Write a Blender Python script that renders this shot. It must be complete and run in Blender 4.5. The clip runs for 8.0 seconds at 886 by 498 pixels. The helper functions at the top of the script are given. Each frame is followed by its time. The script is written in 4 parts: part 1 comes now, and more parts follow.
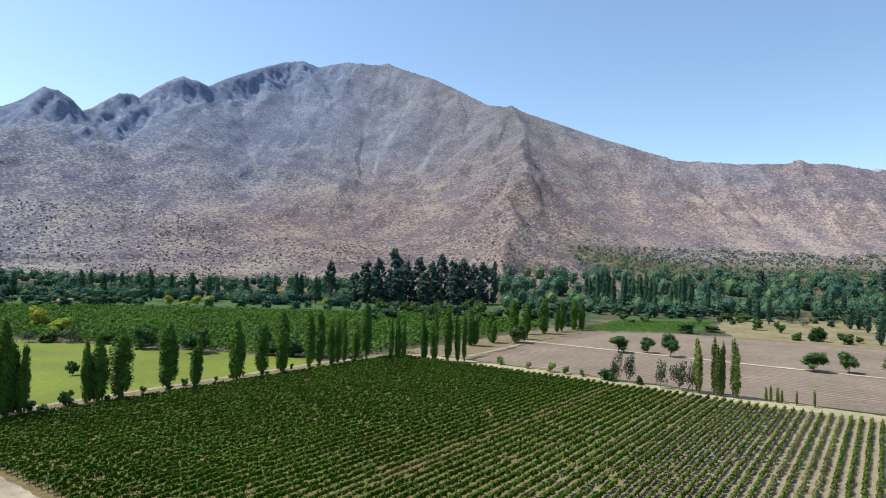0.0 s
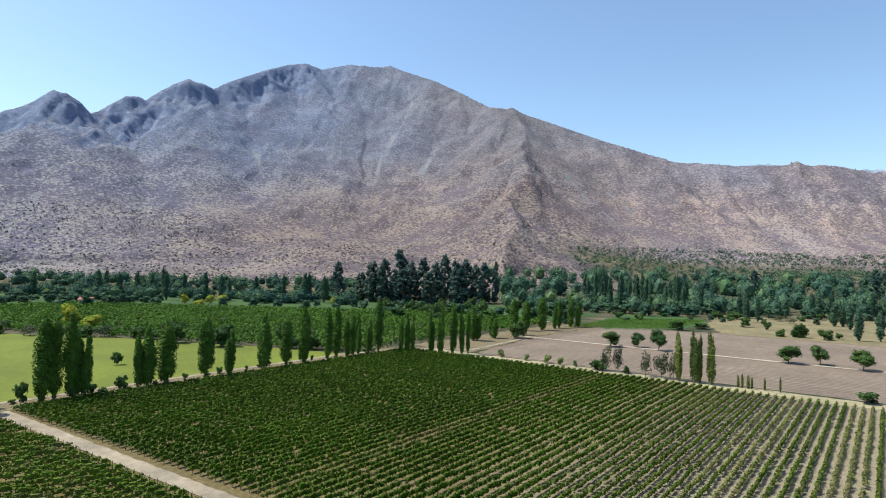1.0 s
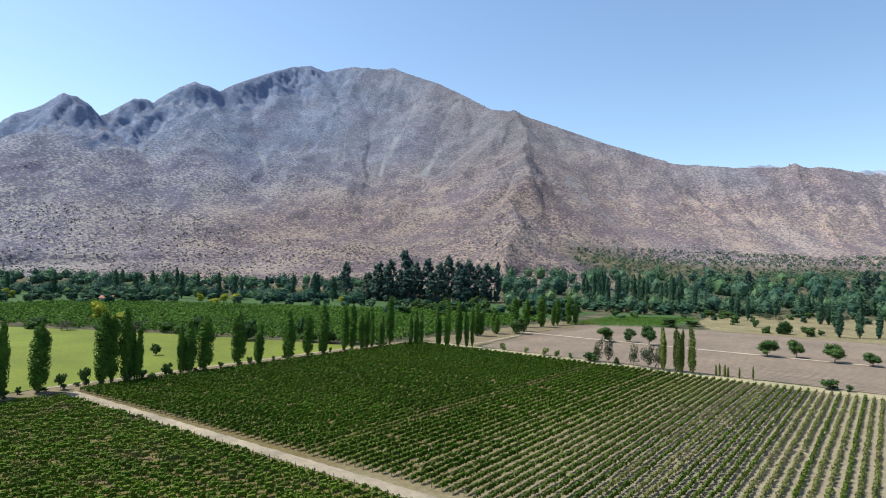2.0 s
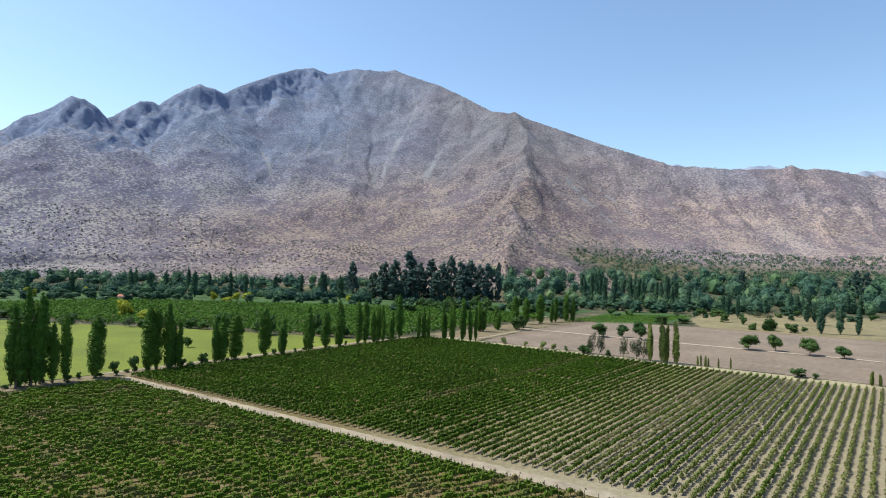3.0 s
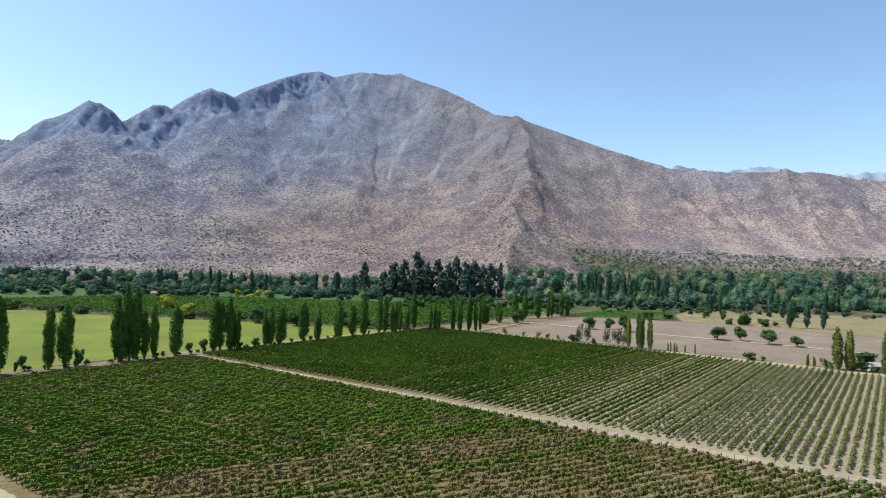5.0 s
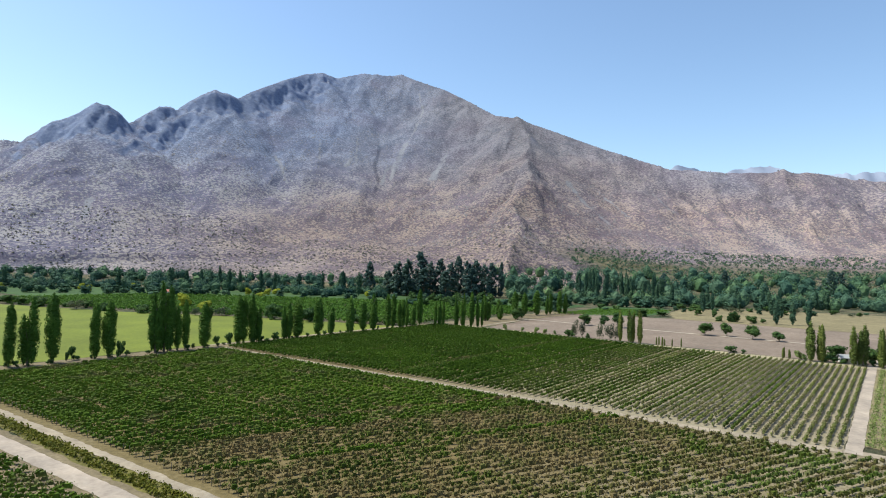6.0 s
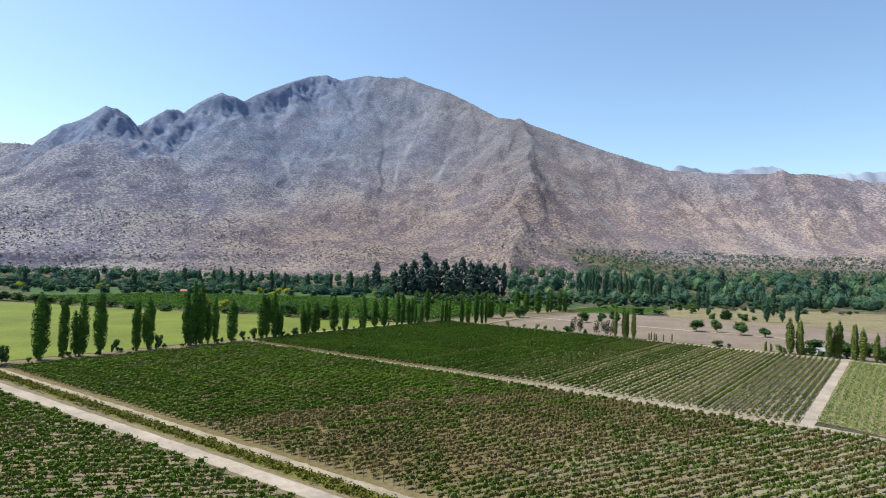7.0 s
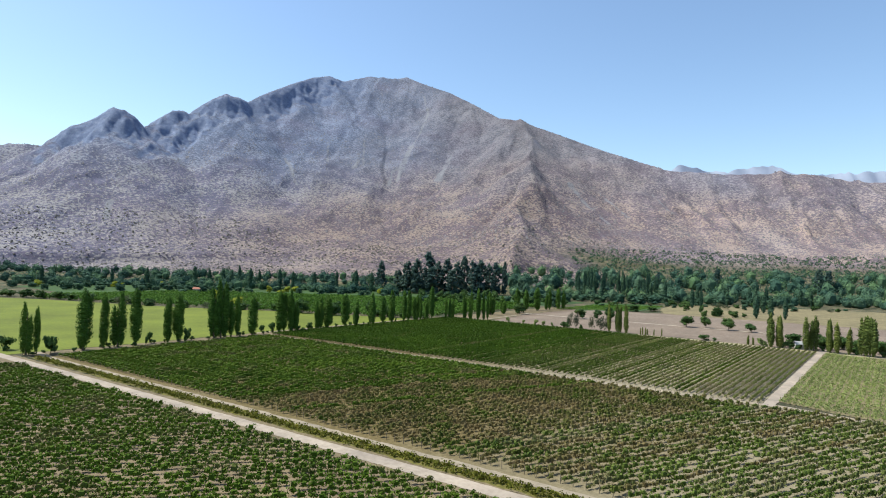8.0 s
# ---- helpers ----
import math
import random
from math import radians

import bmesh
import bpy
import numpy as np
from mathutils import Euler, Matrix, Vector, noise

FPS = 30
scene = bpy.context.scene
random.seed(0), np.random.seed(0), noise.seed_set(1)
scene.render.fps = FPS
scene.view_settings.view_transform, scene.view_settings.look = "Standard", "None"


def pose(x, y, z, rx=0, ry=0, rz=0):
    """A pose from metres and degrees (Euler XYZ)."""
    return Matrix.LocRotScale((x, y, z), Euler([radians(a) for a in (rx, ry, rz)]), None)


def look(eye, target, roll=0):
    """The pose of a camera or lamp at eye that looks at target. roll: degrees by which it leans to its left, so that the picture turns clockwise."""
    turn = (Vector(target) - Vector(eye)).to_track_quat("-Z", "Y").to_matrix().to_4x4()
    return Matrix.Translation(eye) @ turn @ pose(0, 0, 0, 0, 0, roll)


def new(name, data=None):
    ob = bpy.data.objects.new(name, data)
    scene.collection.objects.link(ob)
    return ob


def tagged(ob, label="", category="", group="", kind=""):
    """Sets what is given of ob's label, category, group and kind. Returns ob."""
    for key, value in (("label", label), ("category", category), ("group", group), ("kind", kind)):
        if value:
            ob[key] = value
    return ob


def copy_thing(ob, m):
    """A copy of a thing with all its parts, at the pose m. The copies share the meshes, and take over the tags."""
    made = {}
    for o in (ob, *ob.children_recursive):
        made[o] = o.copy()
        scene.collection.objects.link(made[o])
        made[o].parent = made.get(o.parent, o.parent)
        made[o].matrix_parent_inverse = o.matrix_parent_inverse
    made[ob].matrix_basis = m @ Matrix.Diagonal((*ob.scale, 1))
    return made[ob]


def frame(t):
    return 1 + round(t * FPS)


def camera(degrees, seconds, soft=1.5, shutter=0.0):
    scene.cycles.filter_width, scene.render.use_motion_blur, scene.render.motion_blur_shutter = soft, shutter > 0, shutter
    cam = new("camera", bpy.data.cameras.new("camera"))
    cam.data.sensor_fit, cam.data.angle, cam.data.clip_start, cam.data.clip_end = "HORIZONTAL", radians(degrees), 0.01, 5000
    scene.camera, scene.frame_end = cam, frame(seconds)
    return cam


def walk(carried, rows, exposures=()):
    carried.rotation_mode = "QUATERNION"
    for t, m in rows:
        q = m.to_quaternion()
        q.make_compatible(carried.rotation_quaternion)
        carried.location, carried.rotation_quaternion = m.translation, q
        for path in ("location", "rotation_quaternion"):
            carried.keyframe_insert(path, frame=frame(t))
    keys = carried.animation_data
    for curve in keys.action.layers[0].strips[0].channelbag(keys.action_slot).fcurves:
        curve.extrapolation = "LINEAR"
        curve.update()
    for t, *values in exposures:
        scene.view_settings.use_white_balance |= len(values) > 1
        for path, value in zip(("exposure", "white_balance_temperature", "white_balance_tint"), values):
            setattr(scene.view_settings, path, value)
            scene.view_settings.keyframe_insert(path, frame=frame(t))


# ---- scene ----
cam = camera(73.7, 8.0, soft=1.05)
METRES, EYE, TILT, LEAN, TURN = 114.28, 32.0, 0.0, 0.0, 37.0
ROWS = [
    (0, 0.0000, 0.0000, 0.0000, -0.04, 1.48, -1.42),
    (0.5, -0.0066, -0.0774, 0.0007, 0.02, 1.51, -1.45),
    (1, -0.0137, -0.1564, 0.0017, 0.08, 1.49, -1.42),
    (1.5, -0.0211, -0.2377, 0.0023, 0.18, 1.49, -1.46),
    (3, -0.0478, -0.4823, 0.0025, 0.29, 1.51, -1.52),
    (3.5, -0.0556, -0.5651, 0.0031, 0.33, 1.51, -1.54),
    (4, -0.0628, -0.6474, 0.0042, 0.37, 1.51, -1.58),
    (4.5, -0.0692, -0.7300, 0.0049, 0.45, 1.49, -1.64),
    (6, -0.0874, -0.9732, 0.0077, 0.60, 1.38, -1.69),
    (6.5, -0.0958, -1.0558, 0.0088, 0.71, 1.39, -1.67),
    (7, -0.1038, -1.1382, 0.0093, 0.83, 1.38, -1.64),
    (7.5, -0.1097, -1.2199, 0.0094, 0.89, 1.34, -1.63),
    (8, -0.1150, -1.2999, 0.0094, 0.95, 1.29, -1.67),
]
walk(cam, [(t, pose(0, 0, EYE, TILT, LEAN, TURN) @ pose(METRES * x, METRES * y, METRES * z, 90 + pitch, roll, yaw)) for t, x, y, z, yaw, pitch, roll in ROWS],
     exposures=[(0.0, 0.6, 6350, 0), (8.0, 0.6, 6350, 0)])

# ---- light ----
SUN_EL, SUN_AZ = radians(58), radians(-116)          # azimuth clockwise from +y
to_sun = Vector((math.sin(SUN_AZ) * math.cos(SUN_EL), math.cos(SUN_AZ) * math.cos(SUN_EL), math.sin(SUN_EL)))
world = bpy.data.worlds.new("sky")
scene.world = world
world.use_nodes = True
wn = world.node_tree
sky = wn.nodes.new("ShaderNodeTexSky")
sky.sky_type, sky.sun_disc = "NISHITA", False
sky.sun_elevation, sky.sun_rotation = SUN_EL, SUN_AZ
sky.altitude, sky.air_density, sky.dust_density, sky.ozone_density = 400, 1.0, 0.9, 2.2
wn.nodes["Background"].inputs["Strength"].default_value = 0.137
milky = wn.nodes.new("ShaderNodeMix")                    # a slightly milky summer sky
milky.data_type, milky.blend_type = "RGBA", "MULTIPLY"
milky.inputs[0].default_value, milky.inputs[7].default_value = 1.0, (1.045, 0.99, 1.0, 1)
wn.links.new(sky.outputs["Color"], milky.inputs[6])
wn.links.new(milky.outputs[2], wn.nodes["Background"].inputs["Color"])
sun_data = bpy.data.lights.new("sun", "SUN")
sun_data.energy, sun_data.angle, sun_data.color = 4.6, radians(0.6), (1.0, 0.95, 0.87)
sun = new("sun", sun_data)
sun.matrix_basis = look((0, 0, 300), Vector((0, 0, 300)) - to_sun)


# ---- small helpers ----
VIEW = radians(37)
AHEAD = np.array((-math.sin(VIEW), math.cos(VIEW)))
ACROSS = np.array((math.cos(VIEW), math.sin(VIEW)))


def from_view(a, b):
    return float(a * ACROSS[0] + b * AHEAD[0]), float(a * ACROSS[1] + b * AHEAD[1])


def lattice(ix, iy, seed):
    h = np.sin(ix * 127.1 + iy * 311.7 + seed * 74.7) * 43758.5453
    return h - np.floor(h)


def vnoise(x, y, seed=0):
    """Smooth value noise, 0 to 1."""
    ix, iy = np.floor(x), np.floor(y)
    fx, fy = x - ix, y - iy
    fx, fy = fx * fx * (3 - 2 * fx), fy * fy * (3 - 2 * fy)
    a, b = lattice(ix, iy, seed), lattice(ix + 1, iy, seed)
    c, d = lattice(ix, iy + 1, seed), lattice(ix + 1, iy + 1, seed)
    return (a * (1 - fx) + b * fx) * (1 - fy) + (c * (1 - fx) + d * fx) * fy


def mesh_of(name, verts, faces, smooth=False):
    """A mesh from arrays; faces is an (n, k) array of indices."""
    verts, faces = np.asarray(verts, np.float32), np.asarray(faces, np.int32)
    me = bpy.data.meshes.new(name)
    k = faces.shape[1]
    me.vertices.add(len(verts))
    me.vertices.foreach_set("co", verts.ravel())
    me.loops.add(faces.size)
    me.loops.foreach_set("vertex_index", faces.ravel())
    me.polygons.add(len(faces))
    me.polygons.foreach_set("loop_start", np.arange(0, faces.size, k, dtype=np.int32))
    me.update(calc_edges=True)
    me.polygons.foreach_set("use_smooth", np.full(len(faces), smooth))
    return me


def part(name, me, material, parent=None, label=""):
    """One mesh object, under a thing where a parent is given."""
    if isinstance(me, bmesh.types.BMesh):
        bm, me = me, bpy.data.meshes.new(name)
        bm.to_mesh(me)
        bm.free()
    if not me.materials:
        me.materials.append(material)
    ob = new(name, me)
    ob.parent = parent
    return tagged(ob, label)


def setting(name, me, material, label, category, kind="structure"):
    return tagged(part(name, me, material), label, category, kind=kind)


# ---- materials ----
def material(name, rough=0.9):
    m = bpy.data.materials.new(name)
    m.use_nodes = True
    n = m.node_tree
    b = n.nodes["Principled BSDF"]
    b.inputs["Roughness"].default_value = rough
    b.inputs["Specular IOR Level"].default_value = 0.25
    return m, n, b


def coords(n):
    return n.nodes.new("ShaderNodeNewGeometry").outputs["Position"]


def noise_at(n, vec, scale, detail=4.0, rough=0.6):
    t = n.nodes.new("ShaderNodeTexNoise")
    t.inputs["Scale"].default_value, t.inputs["Detail"].default_value, t.inputs["Roughness"].default_value = scale, detail, rough
    n.links.new(vec, t.inputs["Vector"])
    return t.outputs["Fac"]


def ramp(n, fac, *stops):
    r = n.nodes.new("ShaderNodeValToRGB")
    while len(r.color_ramp.elements) < len(stops):
        r.color_ramp.elements.new(0.5)
    for e, (at, col) in zip(r.color_ramp.elements, stops):
        e.position, e.color = at, (*col, 1) if len(col) == 3 else col
    n.links.new(fac, r.inputs["Fac"])
    return r.outputs["Color"]


def mixed(n, fac, a, b, how="MIX"):
    m = n.nodes.new("ShaderNodeMix")
    m.data_type, m.blend_type = "RGBA", how
    for sock, v in ((m.inputs[0], fac), (m.inputs[6], a), (m.inputs[7], b)):
        if isinstance(v, (int, float)):
            sock.default_value = v
        elif isinstance(v, tuple):
            sock.default_value = (*v, 1)
        else:
            n.links.new(v, sock)
    return m.outputs[2]


def bumped(n, b, fac, strength, distance):
    u = n.nodes.new("ShaderNodeBump")
    u.inputs["Strength"].default_value, u.inputs["Distance"].default_value = strength, distance
    n.links.new(fac, u.inputs["Height"])
    n.links.new(u.outputs["Normal"], b.inputs["Normal"])


def earth(name, low, mid, high, coarse=0.06, fine=1.2, bump=0.1):
    """Soil, gravel or turf: three tones, mottled at two scales."""
    m, n, b = material(name, 0.95)
    p = coords(n)
    big, small = noise_at(n, p, coarse, 5), noise_at(n, p, fine, 6, 0.7)
    col = ramp(n, small, (0.3, low), (0.5, mid), (0.72, high))
    col = mixed(n, 0.8, col, ramp(n, big, (0.3, (0.62, 0.62, 0.62)), (0.7, (1.2, 1.18, 1.12))), "MULTIPLY")
    n.links.new(col, b.inputs["Base Color"])
    bumped(n, b, small, 0.6, bump)
    return m


def foliage(name, dark, mid, light, patch=0.05, dry=None, through_light=0.3, toned=False, dry_from=0.48, each=0.5):
    """Leaves: each leaf a little different, each plant too, with light shining through."""
    m, n, b = material(name, 0.7)
    b.inputs["Specular IOR Level"].default_value = 0.08
    g = n.nodes.new("ShaderNodeNewGeometry")
    o = n.nodes.new("ShaderNodeObjectInfo")
    col = ramp(n, g.outputs["Random Per Island"], (0.0, dark), (0.55, mid), (1.0, light))
    col = mixed(n, 0.7, col, ramp(n, noise_at(n, g.outputs["Position"], patch, 3), (0.35, (0.7, 0.72, 0.7)), (0.65, (1.25, 1.2, 1.1))), "MULTIPLY")
    col = mixed(n, each, col, ramp(n, o.outputs["Random"], (0.0, (0.6, 0.72, 0.78)), (1.0, (1.5, 1.32, 1.1))), "MULTIPLY")
    if toned:
        a = n.nodes.new("ShaderNodeAttribute")
        a.attribute_name = "tone"
        col = mixed(n, 1.0, col, ramp(n, a.outputs["Fac"], (0.0, (0.55, 0.68, 0.8)), (0.6, (1.0, 1.0, 1.0)), (1.0, (1.45, 1.35, 0.95))), "MULTIPLY")
    if dry:
        f = ramp(n, noise_at(n, g.outputs["Position"], 0.09, 5, 0.7), (dry_from, (0, 0, 0)), (dry_from + 0.17, (0.85, 0.85, 0.85)))
        col = mixed(n, f, col, dry)
    n.links.new(col, b.inputs["Base Color"])
    t = n.nodes.new("ShaderNodeBsdfTranslucent")
    n.links.new(col, t.inputs["Color"])
    x = n.nodes.new("ShaderNodeMixShader")
    x.inputs[0].default_value = through_light
    n.links.new(b.outputs[0], x.inputs[1])
    n.links.new(t.outputs[0], x.inputs[2])
    n.links.new(x.outputs[0], n.nodes["Material Output"].inputs["Surface"])
    return m


M_SOIL = earth("vineyard_soil", (0.12, 0.088, 0.052), (0.18, 0.137, 0.086), (0.25, 0.195, 0.13), 0.05, 0.9)
M_TAN = earth("dry_grass_strip", (0.2, 0.168, 0.095), (0.29, 0.245, 0.15), (0.37, 0.32, 0.21), 0.06, 0.8)


def vineyard_floor(x0, x1, brown=1.0):
    """Darker worked soil to the west, dry pale grass to the east."""
    m, n, b = material("vineyard_floor", 0.95)
    p = coords(n)
    big, small = noise_at(n, p, 0.05, 5), noise_at(n, p, 0.9, 6, 0.7)
    dark = ramp(n, small, (0.3, (0.075 * brown, 0.056 * brown, 0.024 * brown)), (0.5, (0.125 * brown, 0.092 * brown, 0.036 * brown)), (0.72, (0.185 * brown, 0.14 * brown, 0.07 * brown)))
    pale = ramp(n, small, (0.3, (0.158, 0.13, 0.08)), (0.5, (0.21, 0.174, 0.114)), (0.72, (0.268, 0.226, 0.156)))
    sep = n.nodes.new("ShaderNodeSeparateXYZ")
    n.links.new(p, sep.inputs[0])
    east = n.nodes.new("ShaderNodeMapRange")
    east.inputs["From Min"].default_value, east.inputs["From Max"].default_value = x0, x1
    n.links.new(sep.outputs["X"], east.inputs["Value"])
    wob = n.nodes.new("ShaderNodeMath")
    wob.operation = "MULTIPLY_ADD"
    n.links.new(big, wob.inputs[0])
    wob.inputs[1].default_value = 0.7
    n.links.new(east.outputs[0], wob.inputs[2])
    col = mixed(n, ramp(n, wob.outputs[0], (0.4, (0, 0, 0)), (1.2 / 1.3, (1, 1, 1))), dark, pale)
    n.links.new(col, b.inputs["Base Color"])
    bumped(n, b, small, 0.6, 0.1)
    return m


M_FLOOR = vineyard_floor(-60, 35, 0.9)
M_FLOOR_SOUTH = vineyard_floor(0, 110, 0.95)
M_BROWN = earth("ploughed_earth", (0.112, 0.079, 0.06), (0.152, 0.111, 0.085), (0.196, 0.149, 0.117), 0.03, 0.6)
M_DRY = earth("dry_meadow", (0.115, 0.1, 0.05), (0.18, 0.148, 0.08), (0.26, 0.21, 0.12), 0.05, 0.35)
M_LAWN = earth("lawn_grass", (0.092, 0.112, 0.012), (0.12, 0.143, 0.016), (0.147, 0.168, 0.022), 0.03, 0.7, 0.05)
M_MEADOW = earth("green_meadow", (0.026, 0.055, 0.014), (0.04, 0.08, 0.02), (0.06, 0.1, 0.028), 0.03, 0.5)
M_GRAVEL = earth("pale_gravel", (0.265, 0.212, 0.172), (0.315, 0.258, 0.212), (0.365, 0.305, 0.255), 0.12, 0.9, 0.03)
M_DUST = earth("dusty_track", (0.205, 0.163, 0.117), (0.26, 0.212, 0.158), (0.315, 0.263, 0.205), 0.12, 0.7, 0.03)
M_BANK = earth("bare_bank", (0.1, 0.076, 0.042), (0.15, 0.116, 0.068), (0.215, 0.17, 0.105), 0.15, 1.0, 0.05)
M_PATH = earth("trodden_path", (0.33, 0.275, 0.22), (0.39, 0.33, 0.27), (0.44, 0.38, 0.315), 0.1, 1.0, 0.03)
M_FURROW = earth("furrow_crests", (0.155, 0.118, 0.094), (0.205, 0.16, 0.13), (0.255, 0.205, 0.168), 0.05, 0.5)
M_WEEDS = earth("weedy_verge", (0.07, 0.066, 0.014), (0.115, 0.102, 0.024), (0.175, 0.148, 0.042), 0.1, 1.1)
M_VINE = foliage("vine_leaves", (0.038, 0.076, 0.005), (0.049, 0.093, 0.007), (0.065, 0.112, 0.01), 0.03, (0.12, 0.11, 0.032), 0.15, False, 0.58, each=0.15)
M_VINE_MID = foliage("lighter_vine_leaves", (0.058, 0.09, 0.013), (0.074, 0.109, 0.017), (0.098, 0.134, 0.024), 0.04, (0.155, 0.13, 0.052), 0.16, False, 0.52, each=0.15)
M_VINE_PALE = foliage("pale_vine_leaves", (0.11, 0.13, 0.036), (0.138, 0.156, 0.046), (0.17, 0.186, 0.058), 0.05, (0.2, 0.168, 0.088), 0.24, False, 0.47, each=0.15)
M_VINE_DRY = foliage("sparse_vine_leaves", (0.055, 0.098, 0.008), (0.073, 0.12, 0.012), (0.102, 0.15, 0.018), 0.04, (0.15, 0.122, 0.055), 0.16, False, 0.53, each=0.15)
M_VINE_BROWN = foliage("browning_vine_leaves", (0.05, 0.076, 0.01), (0.068, 0.094, 0.015), (0.096, 0.12, 0.022), 0.04, (0.18, 0.13, 0.06), 0.16, False, 0.41, each=0.15)
M_VINE_TAN = foliage("sunburnt_vine_leaves", (0.066, 0.1, 0.016), (0.086, 0.122, 0.024), (0.12, 0.155, 0.036), 0.05, (0.185, 0.15, 0.08), 0.18, False, 0.49, each=0.15)
M_PALE_VINE = foliage("young_vine_leaves", (0.14, 0.185, 0.062), (0.178, 0.226, 0.084), (0.225, 0.27, 0.112), 0.08, None, 0.3)
M_POPLAR = foliage("poplar_leaves", (0.046, 0.098, 0.016), (0.06, 0.12, 0.019), (0.078, 0.145, 0.023), 0.15, None, 0.06, each=0.25)
M_POPLAR_DRY = foliage("thinning_poplar_leaves", (0.085, 0.115, 0.03), (0.11, 0.142, 0.036), (0.15, 0.18, 0.05), 0.15, None, 0.2)
M_TREE = foliage("tree_leaves", (0.03, 0.064, 0.022), (0.052, 0.1, 0.033), (0.09, 0.148, 0.046), 0.06, None, 0.32)
# leaves of the farther trees: their green is blued to paint in haze
M_HAZED_WOODS = foliage("hazed_woodland_leaves", (0.034, 0.074, 0.05), (0.052, 0.102, 0.066), (0.08, 0.138, 0.084), 0.06, None, 0.18)
M_HAZED_FAR_WOODS = foliage("hazed_far_woodland_leaves", (0.038, 0.08, 0.058), (0.058, 0.112, 0.078), (0.088, 0.148, 0.096), 0.06, None, 0.18, True)
M_GREY = foliage("grey_green_leaves", (0.04, 0.057, 0.034), (0.065, 0.083, 0.05), (0.1, 0.115, 0.072), 0.06, None, 0.3)
M_YELLOW = foliage("yellow_green_leaves", (0.2, 0.235, 0.03), (0.27, 0.3, 0.038), (0.34, 0.36, 0.05), 0.06, None, 0.3, each=0.2)
M_EUCA = foliage("eucalyptus_leaves", (0.045, 0.085, 0.085), (0.075, 0.125, 0.118), (0.11, 0.165, 0.142), 0.06, None, 0.38)
M_ORCHARD = foliage("orchard_leaves", (0.05, 0.105, 0.014), (0.078, 0.155, 0.022), (0.13, 0.225, 0.036), 0.05, None, 0.3)
M_VERGE = foliage("verge_leaves", (0.055, 0.068, 0.009), (0.088, 0.098, 0.014), (0.15, 0.145, 0.026), 0.2)
# scrub colours lifted to paint in haze, the high scrub paler and bluer
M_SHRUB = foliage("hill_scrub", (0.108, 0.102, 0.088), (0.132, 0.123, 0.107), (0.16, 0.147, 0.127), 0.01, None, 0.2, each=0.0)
M_SHRUB_HAZED = foliage("mountain_scrub", (0.15, 0.145, 0.158), (0.175, 0.168, 0.182), (0.205, 0.195, 0.208), 0.01, None, 0.2, each=0.0)



def wooden(name, low, high):
    m, n, b = material(name, 0.85)
    p = coords(n)
    f = noise_at(n, p, 3.0, 6, 0.7)
    n.links.new(ramp(n, f, (0.3, low), (0.7, high)), b.inputs["Base Color"])
    bumped(n, b, f, 0.5, 0.03)
    return m


M_BARK = wooden("bark", (0.07, 0.055, 0.04), (0.17, 0.14, 0.11))
M_POST = wooden("weathered_post", (0.11, 0.085, 0.06), (0.24, 0.19, 0.14))
M_WALL = wooden("white_wall", (0.4, 0.38, 0.35), (0.55, 0.53, 0.5))
M_ROOF = wooden("grey_roof", (0.2, 0.2, 0.2), (0.32, 0.32, 0.32))
M_TILE = wooden("red_tile_roof", (0.22, 0.09, 0.06), (0.34, 0.15, 0.1))
M_GLASS, _, pane_shader = material("window_glass", 0.08)
pane_shader.inputs["Base Color"].default_value = (0.02, 0.025, 0.03, 1)
pane_shader.inputs["Specular IOR Level"].default_value = 0.5


def hillside():
    """Dry slopes: reddish soil, scrub of two sizes, bare rock where steep, scree where the terrain says so; blue haze
    is painted into the colour.
    """
    m, n, b = material("hillside", 0.95)
    g = n.nodes.new("ShaderNodeNewGeometry")
    p = g.outputs["Position"]
    big, mid = noise_at(n, p, 0.005, 5, 0.6), noise_at(n, p, 0.035, 6, 0.65)
    pale = ramp(n, mid, (0.3, (0.165, 0.134, 0.104)), (0.5, (0.238, 0.197, 0.154)), (0.7, (0.335, 0.283, 0.226)))
    mauve = ramp(n, mid, (0.3, (0.094, 0.071, 0.079)), (0.5, (0.134, 0.104, 0.113)), (0.7, (0.195, 0.16, 0.169)))
    grey = ramp(n, mid, (0.3, (0.1, 0.106, 0.116)), (0.5, (0.136, 0.143, 0.152)), (0.7, (0.2, 0.204, 0.21)))
    sepz = n.nodes.new("ShaderNodeSeparateXYZ")
    n.links.new(p, sepz.inputs[0])

    def band(low, high, patchy):
        """0 below low, 1 above high, with an uneven edge."""
        climb = n.nodes.new("ShaderNodeMapRange")
        climb.clamp = False
        climb.inputs["From Min"].default_value, climb.inputs["From Max"].default_value = low, high
        n.links.new(sepz.outputs["Z"], climb.inputs["Value"])
        mottle = n.nodes.new("ShaderNodeMath")
        mottle.operation = "MULTIPLY_ADD"
        n.links.new(big, mottle.inputs[0])
        mottle.inputs[1].default_value = patchy
        n.links.new(climb.outputs[0], mottle.inputs[2])
        return ramp(n, mottle.outputs[0], (patchy * 0.5, (0, 0, 0)), (min(1.0, patchy * 0.5 + 0.5), (1, 1, 1)))

    upper = band(170, 420, 0.9)
    east = n.nodes.new("ShaderNodeAttribute")
    east.attribute_name = "pale_east"
    low_band = band(6, 50, 1.1)
    soil = mixed(n, mixed(n, east.outputs["Fac"], low_band, mixed(n, 1.0, low_band, (0.62, 0.62, 0.62), "MULTIPLY")), pale, mauve)
    soil = mixed(n, upper, soil, grey)
